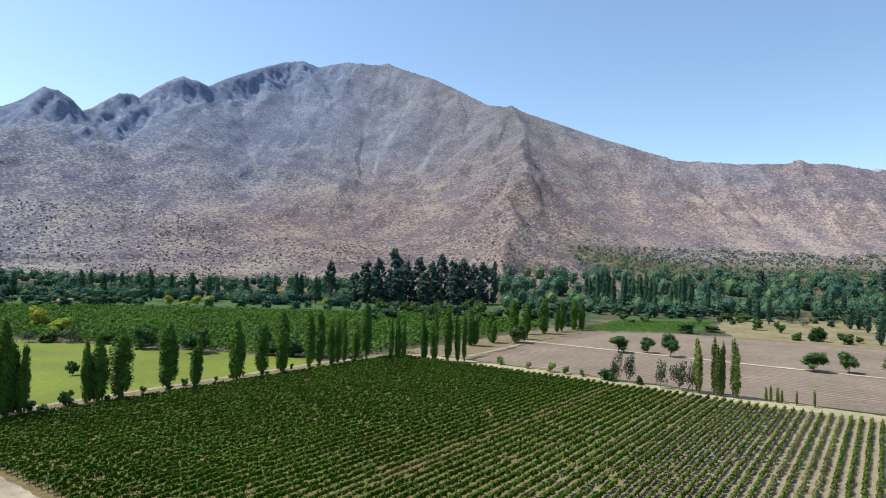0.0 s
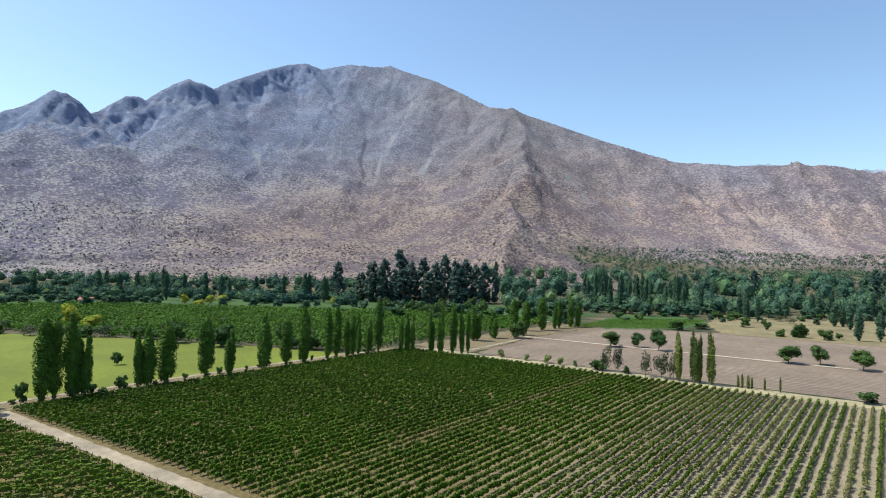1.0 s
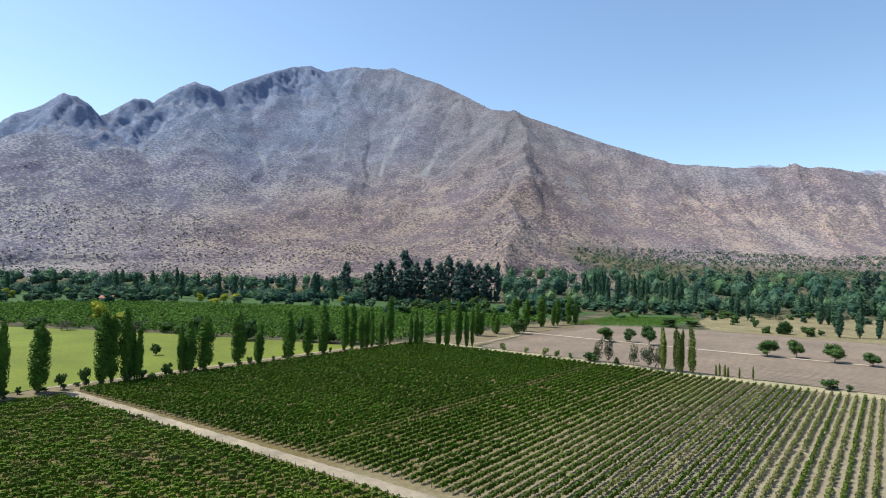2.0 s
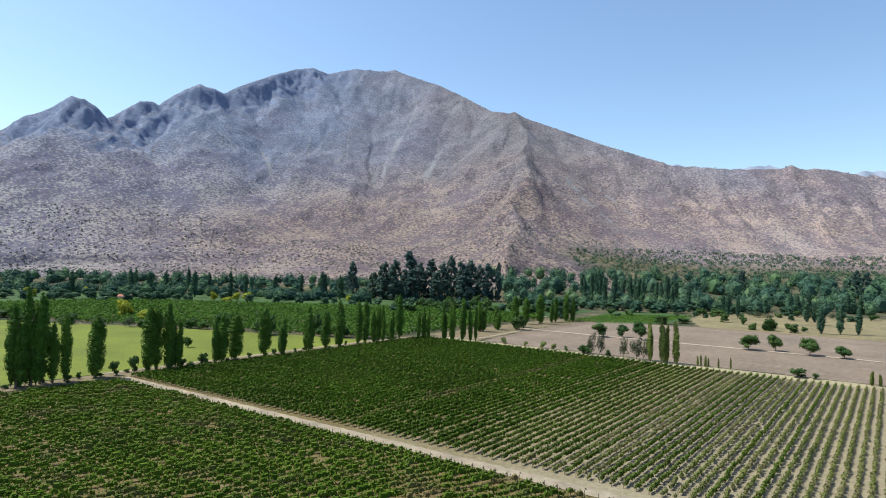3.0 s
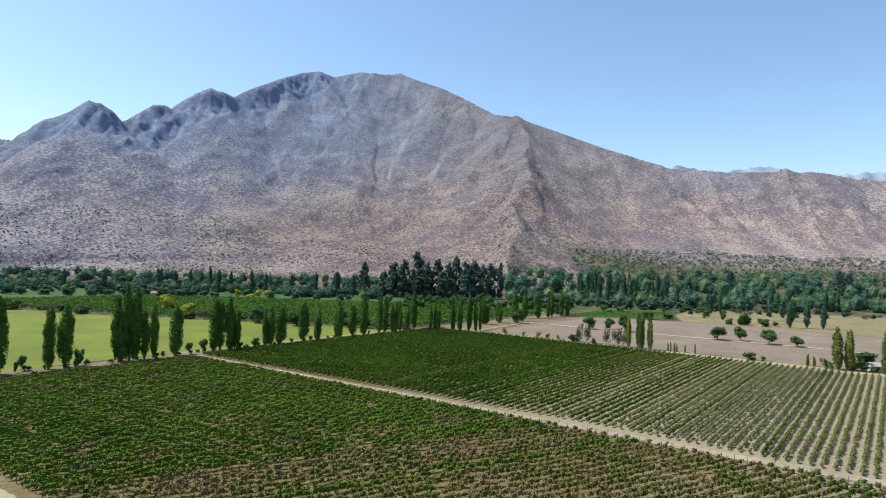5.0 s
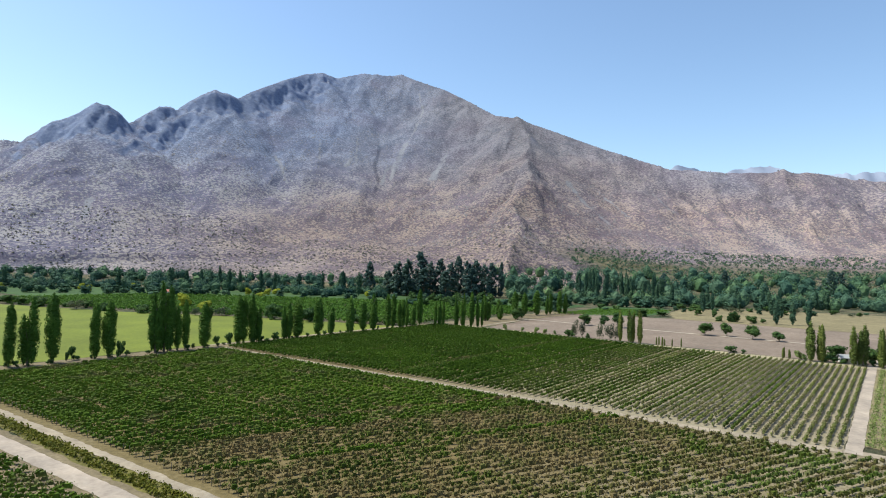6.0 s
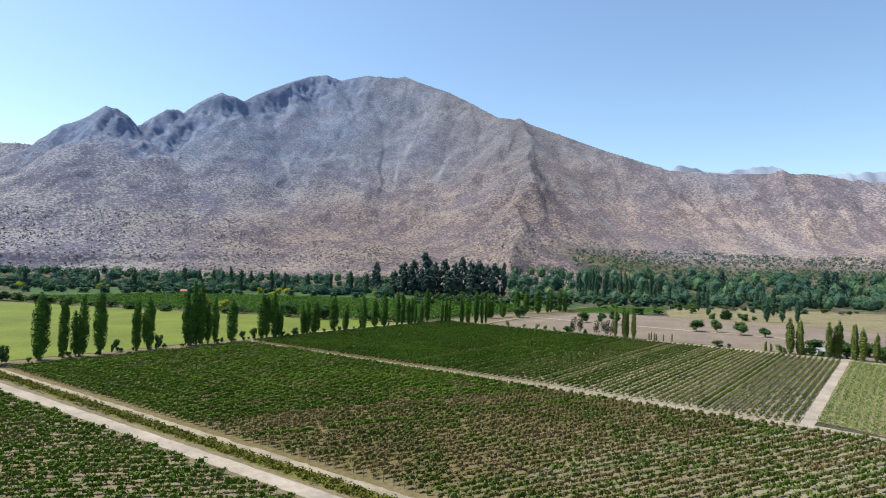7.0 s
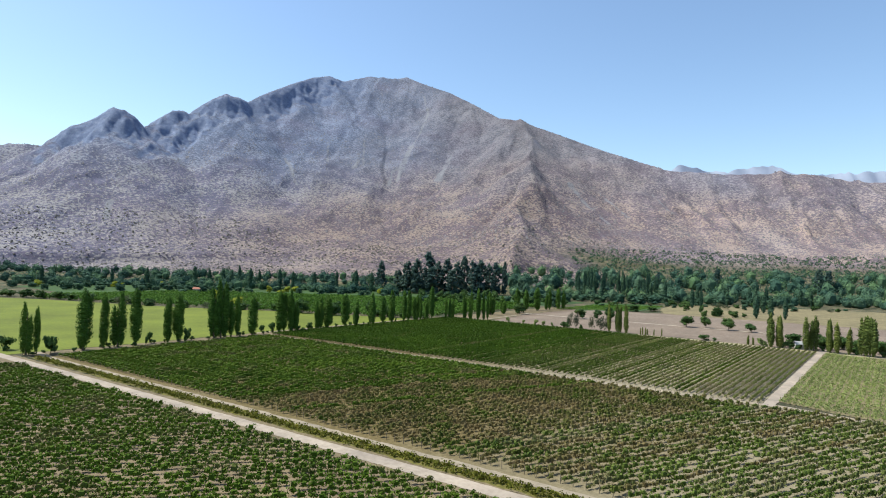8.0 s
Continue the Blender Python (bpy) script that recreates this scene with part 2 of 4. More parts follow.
    red = ramp(n, noise_at(n, p, 0.0075, 4, 0.55), (0.46, (0, 0, 0)), (0.64, (0.5, 0.5, 0.5)))
    soil = mixed(n, red, soil, (0.18, 0.138, 0.146))
    squeeze = n.nodes.new("ShaderNodeVectorMath")         # growth and loose stone lie along the contours
    squeeze.operation = "MULTIPLY"
    n.links.new(p, squeeze.inputs[0])
    squeeze.inputs[1].default_value = (1, 1, 1.5)
    lie = squeeze.outputs[0]
    speck = n.nodes.new("ShaderNodeMath")                # scrub stands in clumps, with bare soil between
    speck.operation = "MULTIPLY_ADD"
    n.links.new(noise_at(n, p, 0.022, 5, 0.65), speck.inputs[0])
    speck.inputs[1].default_value = 0.28
    n.links.new(noise_at(n, lie, 0.18, 4, 0.66), speck.inputs[2])
    bush = ramp(n, speck.outputs[0], (0.6, (0, 0, 0)), (0.68, (0.85, 0.85, 0.85)))
    scrub = ramp(n, noise_at(n, p, 0.5, 2), (0.3, (0.084, 0.0773, 0.084)), (0.7, (0.126, 0.113, 0.119)))
    scrub = mixed(n, ramp(n, upper, (0.0, (0, 0, 0)), (1.0, (0.2, 0.2, 0.2))), scrub, soil)
    col = mixed(n, bush, soil, scrub)
    fleck = n.nodes.new("ShaderNodeMath")                # small patches of bare ground and loose stone
    fleck.operation = "MULTIPLY_ADD"
    n.links.new(noise_at(n, p, 0.014, 5, 0.65), fleck.inputs[0])
    fleck.inputs[1].default_value = 0.5
    n.links.new(noise_at(n, lie, 0.2, 4, 0.68), fleck.inputs[2])
    stony = mixed(n, upper, (0.34, 0.28, 0.205), (0.235, 0.23, 0.225))
    col = mixed(n, ramp(n, fleck.outputs[0], (0.75, (0, 0, 0)), (0.815, (0.85, 0.85, 0.85))), col, stony)
    sep = n.nodes.new("ShaderNodeSeparateXYZ")
    n.links.new(g.outputs["Normal"], sep.inputs[0])
    steep = n.nodes.new("ShaderNodeMath")
    steep.operation = "MULTIPLY_ADD"
    n.links.new(noise_at(n, p, 0.04, 4), steep.inputs[0])
    steep.inputs[1].default_value = 0.3
    n.links.new(sep.outputs["Z"], steep.inputs[2])
    outcrop = n.nodes.new("ShaderNodeAttribute")
    outcrop.attribute_name = "rock"
    # rock tones, with haze put in: lightened and shifted to blue
    rock_tone = ramp(n, noise_at(n, lie, 0.06, 8, 0.78), (0.38, (0.13, 0.145, 0.172)), (0.5, (0.185, 0.195, 0.215)), (0.57, (0.23, 0.232, 0.24)), (0.67, (0.34, 0.328, 0.32)))
    col = mixed(n, mixed(n, 1.0, ramp(n, steep.outputs[0], (0.78, (1, 1, 1)), (0.94, (0, 0, 0))), outcrop.outputs["Color"], "MULTIPLY"), col, rock_tone)
    # aerial haze as colour: a blue tint, stronger to the west and higher up
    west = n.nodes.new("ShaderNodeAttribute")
    west.attribute_name = "haze_blue"
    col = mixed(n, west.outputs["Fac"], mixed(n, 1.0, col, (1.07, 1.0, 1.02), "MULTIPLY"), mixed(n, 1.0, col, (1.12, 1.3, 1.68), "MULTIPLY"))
    # eastward the colour is lightened, slightly more in blue
    col = mixed(n, east.outputs["Fac"], col, mixed(n, 1.0, col, (1.28, 1.28, 1.34), "MULTIPLY"))
    a = n.nodes.new("ShaderNodeAttribute")
    a.attribute_name = "scree"
    loose = n.nodes.new("ShaderNodeMath")                 # scree breaks up at its edges
    loose.operation = "MULTIPLY"
    n.links.new(a.outputs["Fac"], loose.inputs[0])
    n.links.new(noise_at(n, p, 0.07, 6, 0.7), loose.inputs[1])
    col = mixed(n, ramp(n, loose.outputs[0], (0.2, (0, 0, 0)), (0.36, (0.75, 0.75, 0.75))), col, ramp(n, noise_at(n, p, 0.3, 4), (0.3, (0.235, 0.236, 0.238)), (0.7, (0.31, 0.31, 0.312))))
    w = n.nodes.new("ShaderNodeAttribute")
    w.attribute_name = "valley"
    flat = ramp(n, noise_at(n, p, 0.05, 6, 0.7), (0.38, (0.055, 0.075, 0.03)), (0.52, (0.13, 0.115, 0.06)), (0.68, (0.24, 0.195, 0.11)))
    col = mixed(n, w.outputs["Fac"], col, flat)
    col = mixed(n, 1.0, col, (0.84, 0.83, 0.89), "MULTIPLY")
    n.links.new(col, b.inputs["Base Color"])
    bumped(n, b, noise_at(n, lie, 0.15, 8, 0.74), 1.0, 4.6)
    return m


M_HILL = hillside()


# haze over the far range is painted as its pale blue base colour
M_FAR = earth("hazed_distant_slopes", (0.39, 0.43, 0.55), (0.42, 0.46, 0.58), (0.45, 0.49, 0.6), 0.002, 0.01, 1)

# ---- the ground and the mountain: one sheet ----
# Ridges as lines of (across, ahead, height); slopes fall off from them.
CREST = [(-1500, 1100, 240), (-1050, 1040, 225), (-905, 1012, 246), (-845, 1030, 248), (-834, 1030, 254), (-795, 1032, 289), (-751, 1050, 306), (-726, 1061, 325), (-710, 1070, 334), (-698, 1085, 326), (-701, 1100, 297), (-702, 1182, 336), (-698, 1201, 350), (-677, 1215, 370), (-662, 1240, 377), (-647, 1283, 363), (-639, 1291, 408), (-623, 1306, 424), (-602, 1326, 439), (-582, 1350, 443), (-562, 1385, 438), (-547, 1430, 468), (-488, 1570, 550), (-460, 1652, 590), (-416, 1690, 608), (-377, 1718, 600), (-304, 1771, 635), (-206, 1800, 639), (-183, 1800, 645), (-140, 1767, 618), (-40, 1668, 559), (35, 1578, 499), (103, 1485, 438), (157, 1430, 421)]
CREST_EAST = [(157, 1430, 421), (210, 1395, 390), (273, 1350, 357), (330, 1308, 326), (380, 1270, 301), (430, 1250, 281), (486, 1230, 262), (618, 1210, 253), (720, 1197, 257), (790, 1190, 255), (883, 1180, 239), (1300, 1150, 240), (2000, 1200, 260)]
SPURS = [[(157, 1430, 421), (168, 1300, 345), (138, 1180, 272), (152, 1050, 208), (108, 910, 142), (122, 810, 92), (82, 710, 48), (72, 610, 8)],
         [(720, 1197, 264), (690, 1050, 150), (640, 900, 60)],
         [(883, 1180, 244), (900, 980, 120), (880, 850, 50)],
         [(486, 1230, 254), (470, 1080, 150), (450, 930, 70)],
         [(-263, 1800, 646), (-300, 1480, 380), (-330, 1200, 190), (-340, 1000, 80)],
         [(-597, 1330, 444), (-520, 1190, 290), (-470, 1020, 140), (-450, 860, 50)],
         [(-728, 1060, 338), (-690, 950, 220), (-640, 820, 100), (-600, 720, 40)],
         [(-1050, 1040, 235), (-1000, 880, 100), (-960, 760, 40)]]


def fall_from(u, v, line, spread, power):
    """Height under a ridge line, which falls to nothing at spread times its height away; the distance to it; the place along it."""
    best, near, along, run = np.zeros_like(u), np.full_like(u, 1e9), np.zeros_like(u), 0.0
    for (u0, v0, z0), (u1, v1, z1) in zip(line, line[1:]):
        du, dv = u1 - u0, v1 - v0
        long = math.hypot(du, dv)
        s = np.clip(((u - u0) * du + (v - v0) * dv) / (long * long), 0, 1)
        d = np.hypot(u - u0 - s * du, v - v0 - s * dv)
        z = z0 + s * (z1 - z0)
        q = np.clip(1 - d / (spread * np.maximum(z, 1)), 0, 1)
        here = z * q**power
        along = np.where(here > best, run + s * long, along)
        best = np.maximum(best, here)
        near = np.minimum(near, d)
        run += long
    return best, near, along


def ridged(x, y, seed):
    return 1 - np.abs(2 * vnoise(x, y, seed) - 1)


# stretches of bare rock under the crest: (across, half width, strength)
ROCKY = [(-750, 62, 1.0), (-668, 34, 0.8), (-598, 50, 1.0), (-505, 50, 0.55), (-430, 70, 0.8), (-340, 40, 0.3)]


def craggy(u, near):
    """1 on the rock faces just below the western crest, 0 away from them."""
    along = np.zeros_like(u)
    for at, half, much in ROCKY:
        along = np.maximum(along, much * np.clip(1.5 - np.abs(u + 22 * (vnoise(u / 40, near / 40, 24) - 0.5) - at) / half, 0, 1))
    return along * np.clip(1.6 - near / (52 + 70 * vnoise(u / 45, near / 90, 26)), 0, 1)


def terrain(u, v):
    """Height of the land at plan coordinates across and ahead."""
    far = np.minimum(fall_from(u, v, CREST, 1, 1)[1], fall_from(u, v, CREST_EAST, 1, 1)[1])
    keep = np.clip((far - 8) / 90, 0, 1)
    wu = u + keep * (44 * (vnoise(u / 120, v / 150, 3) - 0.5) + 14 * (vnoise(u / 38, v / 50, 4) - 0.5))
    wv = v + keep * 30 * (vnoise(u / 100, v / 100, 5) - 0.5)
    h, near, along = fall_from(wu, wv, CREST, 1.85, 1.75)
    h2, near2, along2 = fall_from(wu, wv, CREST_EAST, 2.2, 1.8)
    along = np.where(h2 > h, along2 + 5000, along)
    h, near = np.maximum(h, h2), np.minimum(near, near2)
    for k, line in enumerate(SPURS):
        hs, _, al = fall_from(wu, wv, line, 1.9 if k == 0 else 1.7, 1.5)
        gap = np.clip(0.5 + (hs - h) / 60, 0, 1)
        along = np.where(gap > 0.5, al + 9000 + 1500 * k, along)
        h = h * (1 - gap) + hs * gap + 12 * gap * (1 - gap)
    fan = np.minimum(0.115 * np.maximum(v - 500 - 40 * vnoise(u / 300, v * 0, 8), 0), 80)
    blend = np.clip(1 - np.abs(h - fan) / 40, 0, 1) * np.clip(fan / 25, 0, 1)
    h = np.maximum(h, fan) + 10 * blend * blend
    rough = np.clip((h - 30) / 120, 0, 1)
    # gullies run down from the ridges
    gully = 0.55 * ridged(along / 75 + 0.4 * vnoise(u / 60, v / 60, 14), near / 420, 11) + 0.3 * ridged(along / 33 + 0.5 * vnoise(u / 40, v / 40, 15), near / 200, 12) + 0.15 * ridged(u / 30, v / 42, 13)
    h = h - rough * (17 + 18 * np.clip((u - 250) / 200, 0, 1)) * (gully - 0.45) * np.clip((near - 15) / 130, 0, 1)
    # cliffs and crags under the western crest
    crag = craggy(u, near)
    h = h - 15 * np.clip(crag * 1.4, 0, 1) * (1 - np.exp(-((near / 24) ** 2))) * rough
    warp = 10 * (vnoise(u / 24, v / 24, 23) - 0.5)
    ribs = 17 * (ridged((u + warp) / 44, v / 58, 25) - 0.62) + 11 * (ridged((u - warp) / 19, v / 27, 21) - 0.6) + 9 * (ridged(u / 10, v / 13, 22) - 0.55) + 6 * (vnoise(u / 5, v / 5, 20) - 0.5)
    h = h + rough * crag * ribs * np.clip(near / 14, 0.1, 1)
    h = h + rough * (2.4 * (vnoise(u / 14, v / 14, 27) - 0.5) + 3.4 * (ridged(u / 27, v / 36, 29) - 0.5) + 6 * (ridged(u / 60, v / 90, 28) - 0.5)) * np.clip(near / 30, 0.15, 1)
    # the middle spur ends in broken, craggy ground
    broken = np.clip(1.3 - fall_from(u, v, SPURS[0], 1, 1)[1] / 90, 0, 1) * np.clip((h - 12) / 40, 0, 1) * np.clip((330 - h) / 120, 0, 1)
    h = h + broken * (6 * (ridged(u / 30, v / 38, 71) - 0.6) + 3.5 * (ridged(u / 12, v / 15, 72) - 0.6))
    return np.where(v < 500, 0, np.maximum(h, 0)) * np.clip((v - 495) / 40, 0, 1)


def terrain_at(x, y):
    u, v = x * ACROSS[0] + y * ACROSS[1], x * AHEAD[0] + y * AHEAD[1]
    return float(terrain(np.array([u]), np.array([v]))[0])


def growing(start, step, stop, grow=1.25):
    out, at = [], start
    while abs(at - start) < abs(stop - start):
        step *= grow
        at += step
        out.append(at)
    return out


us = np.array(growing(-1150, -6, -3600)[::-1] + list(np.arange(-1150, 1250, 4.5)) + growing(1244, 6, 3800))
vs = np.array(growing(490, -6, -900)[::-1] + list(np.arange(490, 1840, 4.5)) + growing(1834, 6, 4700))
GU, GV = np.meshgrid(us, vs)
GZ = terrain(GU.ravel(), GV.ravel())
gx, gy = GU.ravel() * ACROSS[0] + GV.ravel() * AHEAD[0], GU.ravel() * ACROSS[1] + GV.ravel() * AHEAD[1]
cols, rows_n = len(us), len(vs)
idx = np.arange(cols * rows_n).reshape(rows_n, cols)
quads = np.stack([idx[:-1, :-1], idx[:-1, 1:], idx[1:, 1:], idx[1:, :-1]], -1).reshape(-1, 4)
ground_mesh = mesh_of("ground", np.stack([gx, gy, GZ], 1), quads, True)

# scree chutes down the face
CHUTES = [(4, [(-118, 1690), (-98, 1600), (-112, 1480), (-136, 1400)]), (11, [(-130, 1420), (-150, 1320), (-150, 1270)]), (6, [(-146, 1345), (-168, 1300), (-170, 1240)]), (5, [(-22, 1383), (-36, 1345)]), (11, [(-34, 1350), (-62, 1235)]),
          (4, [(-262, 1440), (-240, 1300)]), (5, [(-250, 1340), (-262, 1270)]), (4, [(-345, 1370), (-322, 1270)]), (5, [(-420, 1250), (-360, 1140)]), (9, [(236, 1127), (262, 1057)]), (5, [(258, 1065), (298, 980)]),
          (4, [(300, 1150), (340, 1040)]), (8, [(-590, 829), (-561, 775)]), (4, [(420, 1150), (432, 1060)])]
scree = np.zeros(len(gx))
for wide, line in CHUTES:
    d = fall_from(GU.ravel(), GV.ravel(), [(a, b, 10) for a, b in line], 1, 1)[1]
    edge = wide * (0.45 + 0.9 * vnoise(GU.ravel() / 18, GV.ravel() / 30, 31))
    scree = np.maximum(scree, np.clip(1.5 - d / edge, 0, 1) * (0.5 + 0.5 * vnoise(GU.ravel() / 9, GV.ravel() / 9, 32)))
valley = np.clip(1 - (GZ - 12) / 20, 0, 1) * np.clip((590 - GV.ravel()) / 40, 0, 1)
wooded = np.clip((GU.ravel() - 120 - 60 * vnoise(GU.ravel() / 60, GV.ravel() / 60, 51)) / 60, 0, 1) * np.clip((790 + 90 * vnoise(GU.ravel() / 80, GV.ravel() / 80, 52) - GV.ravel()) / 70, 0, 1)
valley = np.maximum(valley, wooded)
# how much painted haze each point takes
haze_blue = np.clip((GZ - 60) / 240, 0, 1) * np.clip((150 - GU.ravel()) / 500, 0, 1) + 0.75 * np.clip((-GU.ravel() - 300) / 300, 0, 1)
haze_blue = np.clip(haze_blue + 0.4 * (vnoise(GU.ravel() / 120, GV.ravel() / 120, 61) - 0.5), 0, 1)
pale_east = np.clip((GU.ravel() - 170) / 300, 0, 1)
from_crest = fall_from(GU.ravel(), GV.ravel(), CREST, 1, 1)[1]
on_spur = fall_from(GU.ravel(), GV.ravel(), [(178, 1330, 10), (190, 1270, 10), (212, 1225, 10)], 1, 1)[1]
bare_rock = np.clip(1.6 * craggy(GU.ravel(), from_crest) + np.clip(1.4 - on_spur / 22, 0, 1), 0, 1)
for key, values in (("rock", bare_rock), ("pale_east", pale_east), ("scree", scree), ("valley", valley), ("haze_blue", haze_blue)):
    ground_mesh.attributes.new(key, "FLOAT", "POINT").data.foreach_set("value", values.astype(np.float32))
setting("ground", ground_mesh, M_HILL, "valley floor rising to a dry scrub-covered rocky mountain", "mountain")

# the far range, blue from the haze in its base colour
fu = np.linspace(600, 4200, 160)
ft = 705 + 60 * np.exp(-((fu - 1660) / 150) ** 2) + 70 * np.exp(-((fu - 2220) / 210) ** 2) + 50 * np.exp(-((fu - 3000) / 260) ** 2) + 26 * ridged(fu / 70, fu * 0, 41) + 12 * ridged(fu / 31, fu * 0, 44)
fverts = []
for k in range(9):
    q = k / 8
    fv = 3700 + 450 * q + 60 * (vnoise(fu / 120, fu * 0 + k * 0.7, 42) - 0.5) * (k % 8 > 0)
    fz = ft * q**1.1 + 30 * (vnoise(fu / 90, fu * 0 + k, 43) - 0.5) * (k % 8 > 0)
    fverts.append(np.stack([fu * ACROSS[0] + fv * AHEAD[0], fu * ACROSS[1] + fv * AHEAD[1], fz], 1))
fi = np.arange(9 * 160).reshape(9, 160)
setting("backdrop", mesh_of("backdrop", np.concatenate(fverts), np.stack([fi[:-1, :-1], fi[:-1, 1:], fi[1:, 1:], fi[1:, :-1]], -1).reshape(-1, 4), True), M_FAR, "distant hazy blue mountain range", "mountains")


# ---- fields and roads ----
def patch_mesh(name, corners, z, jitter=0.5, step=3.0, seed=1):
    """A flat sheet with slightly uneven edges."""
    rng = np.random.default_rng(seed)
    pts = []
    for (x0, y0), (x1, y1) in zip(corners, corners[1:] + corners[:1]):
        n = max(1, int(math.hypot(x1 - x0, y1 - y0) / step))
        for k in range(n):
            pts.append((x0 + (x1 - x0) * k / n + rng.uniform(-jitter, jitter), y0 + (y1 - y0) * k / n + rng.uniform(-jitter, jitter)))
    bm = bmesh.new()
    f = bm.faces.new([bm.verts.new((x, y, z)) for x, y in pts])
    if f.normal.z < 0:
        f.normal_flip()
    f.normal_update()
    if f.normal.z < 0:
        f.normal_flip()
    bmesh.ops.triangulate(bm, faces=[f])
    return bm


def strip(points, width, z, jitter=0.25, step=2.0, seed=1):
    """A road or verge along a line."""
    rng = np.random.default_rng(seed)
    pts = []
    for (x0, y0), (x1, y1) in zip(points, points[1:]):
        n = max(1, int(math.hypot(x1 - x0, y1 - y0) / step))
        pts += [(x0 + (x1 - x0) * k / n, y0 + (y1 - y0) * k / n) for k in range(n)]
    pts.append(points[-1])
    verts = []
    for k, (x, y) in enumerate(pts):
        (xa, ya), (xb, yb) = pts[max(k - 1, 0)], pts[min(k + 1, len(pts) - 1)]
        l = math.hypot(xb - xa, yb - ya)
        nx, ny = -(yb - ya) / l, (xb - xa) / l
        a, b = width / 2 + rng.uniform(-jitter, jitter), width / 2 + rng.uniform(-jitter, jitter)
        verts += [(x + nx * a, y + ny * a, z), (x - nx * b, y - ny * b, z)]
    i = np.arange(len(pts) - 1) * 2
    return mesh_of("strip", verts, np.stack([i, i + 1, i + 3, i + 2], 1))


def mid_y(x):
    """The track between the two vineyard blocks."""
    return 34.9 + 0.0575 * x


def gravel_y(x):
    """The gravel road south of the second block."""
    return -55.6 + 0.066 * x


def weeds_y(x):
    return -51.3 + 0.0565 * x


def rows_start(x):
    """South ends of the rows in the block before the poplar corner, and their north ends."""
    return 39.4 + (0.075 if x < 0 else 0.02) * x


def rows_end(x):
    return 159.3 + 0.04 * x


def block_start(x):
    """South ends of the rows between the tracks."""
    return -45.8 + 0.0565 * x


def along_x(at, x0, x1):
    return [(x, at(x)) for x in np.linspace(x0, x1, 12)]


setting("lawn", patch_mesh("lawn", [(-143, 131), (-143, -160), (-470, -160), (-470, -22), (-385, 22), (-287, 62), (-231, 96), (-180, 118)], 0.055, 0.8, 4, 2), M_LAWN, "wide bright green mown grass field", "lawn")
setting("field_soil", patch_mesh("field_soil", [(-135.5, 27), (51.2, 37.6), (50.9, 164), (-135.5, 157)], 0.045, 0.4, 3, 3), M_FLOOR, "pale dry soil between rows of vines", "soil")
setting("field_soil", patch_mesh("field_soil", [(-132, -58), (150, -42), (150, 43.5), (-132, 27.4)], 0.03, 0.4, 3, 4), M_FLOOR_SOUTH, "brown soil between patchy rows of vines", "soil")
setting("field_soil", patch_mesh("field_soil", [(-136, -180), (150, -170), (150, -46), (-136, -64.5)], 0.035, 0.4, 3, 5), M_SOIL, "brown soil between rows of vines", "soil")
setting("field_soil", patch_mesh("field_soil", [(53.4, 46.5), (75, 39.2), (190, 36), (190, 168), (53.2, 162)], 0.05, 0.6, 3, 6), M_DRY, "dry weedy ground under pale young vines", "soil")
setting("ploughed_field", patch_mesh("ploughed_field", [(-112, 167), (75, 174), (75, 322), (-60, 318), (-118, 290), (-120, 228)], 0.052, 1.0, 3, 7), M_BROWN, "bare brown ploughed field with faint furrows", "field")
setting("dry_meadow", patch_mesh("dry_meadow", [(-60, 316), (80, 320), (190, 470), (60, 520), (-60, 462), (-88, 440), (-78, 365)], 0.09, 1.5, 4, 8), M_DRY, "dry yellow grass meadow", "meadow")
setting("green_meadow", patch_mesh("green_meadow", [(-110, 286), (-80, 322), (-80, 375), (-100, 420), (-140, 392), (-132, 330)], 0.1, 1.0, 3, 9), M_MEADOW, "green field of low vines", "meadow")
setting("green_meadow", patch_mesh("green_meadow", [(-560, 60), (-430, 60), (-440, 150), (-372, 205), (-240, 312), (-150, 300), (-150, 380), (-270, 400), (-440, 260), (-620, 130)], 0.058, 1.5, 5, 10), M_MEADOW, "dark green field with scattered trees", "meadow")
setting("headland", strip([(-138.4, -60), (-138.4, 150), (-128, 160)], 7.2, 0.07, 0.5, 2, 11), M_BANK, "dry grass bank under the poplars", "verge")
setting("headland", strip([(-132, 160.2), (49, 167), (120, 170)], 7.4, 0.076, 0.4, 2, 12), M_TAN, "pale dry strip at the vine row ends", "verge")
setting("farm_track", strip([(-142.5, 25), (-142.5, 128), (-134, 160), (-117, 172), (-121, 226)], 1.8, 0.118, 0.3, 2, 13), M_DUST, "narrow pale dirt track beside the lawn", "track")
setting("road", strip(along_x(mid_y, -134, 30), 3.0, 0.104, 0.16, 1.3, 14), M_DUST, "pale dirt farm track between vineyard blocks", "road")
setting("road", strip([(27, 36.5), (45, 38.2), (53, 39.8), (60, 39.2), (72, 37.4), (90, 35.6), (140, 32)], 3.2, 0.11, 0.2, 1.3, 15), M_DUST, "pale dirt farm track between vineyard blocks", "road")
setting("road", strip([(52.7, 38.5), (52.3, 90), (52.1, 130), (51.9, 164), (52.3, 200)], 2.8, 0.122, 0.1, 2, 16), M_GRAVEL, "pale gravel farm road along the vine rows", "road")
setting("road", strip(along_x(gravel_y, -150, 150), 3.2, 0.128, 0.12, 1.3, 17), M_GRAVEL, "pale gravel farm road", "road")
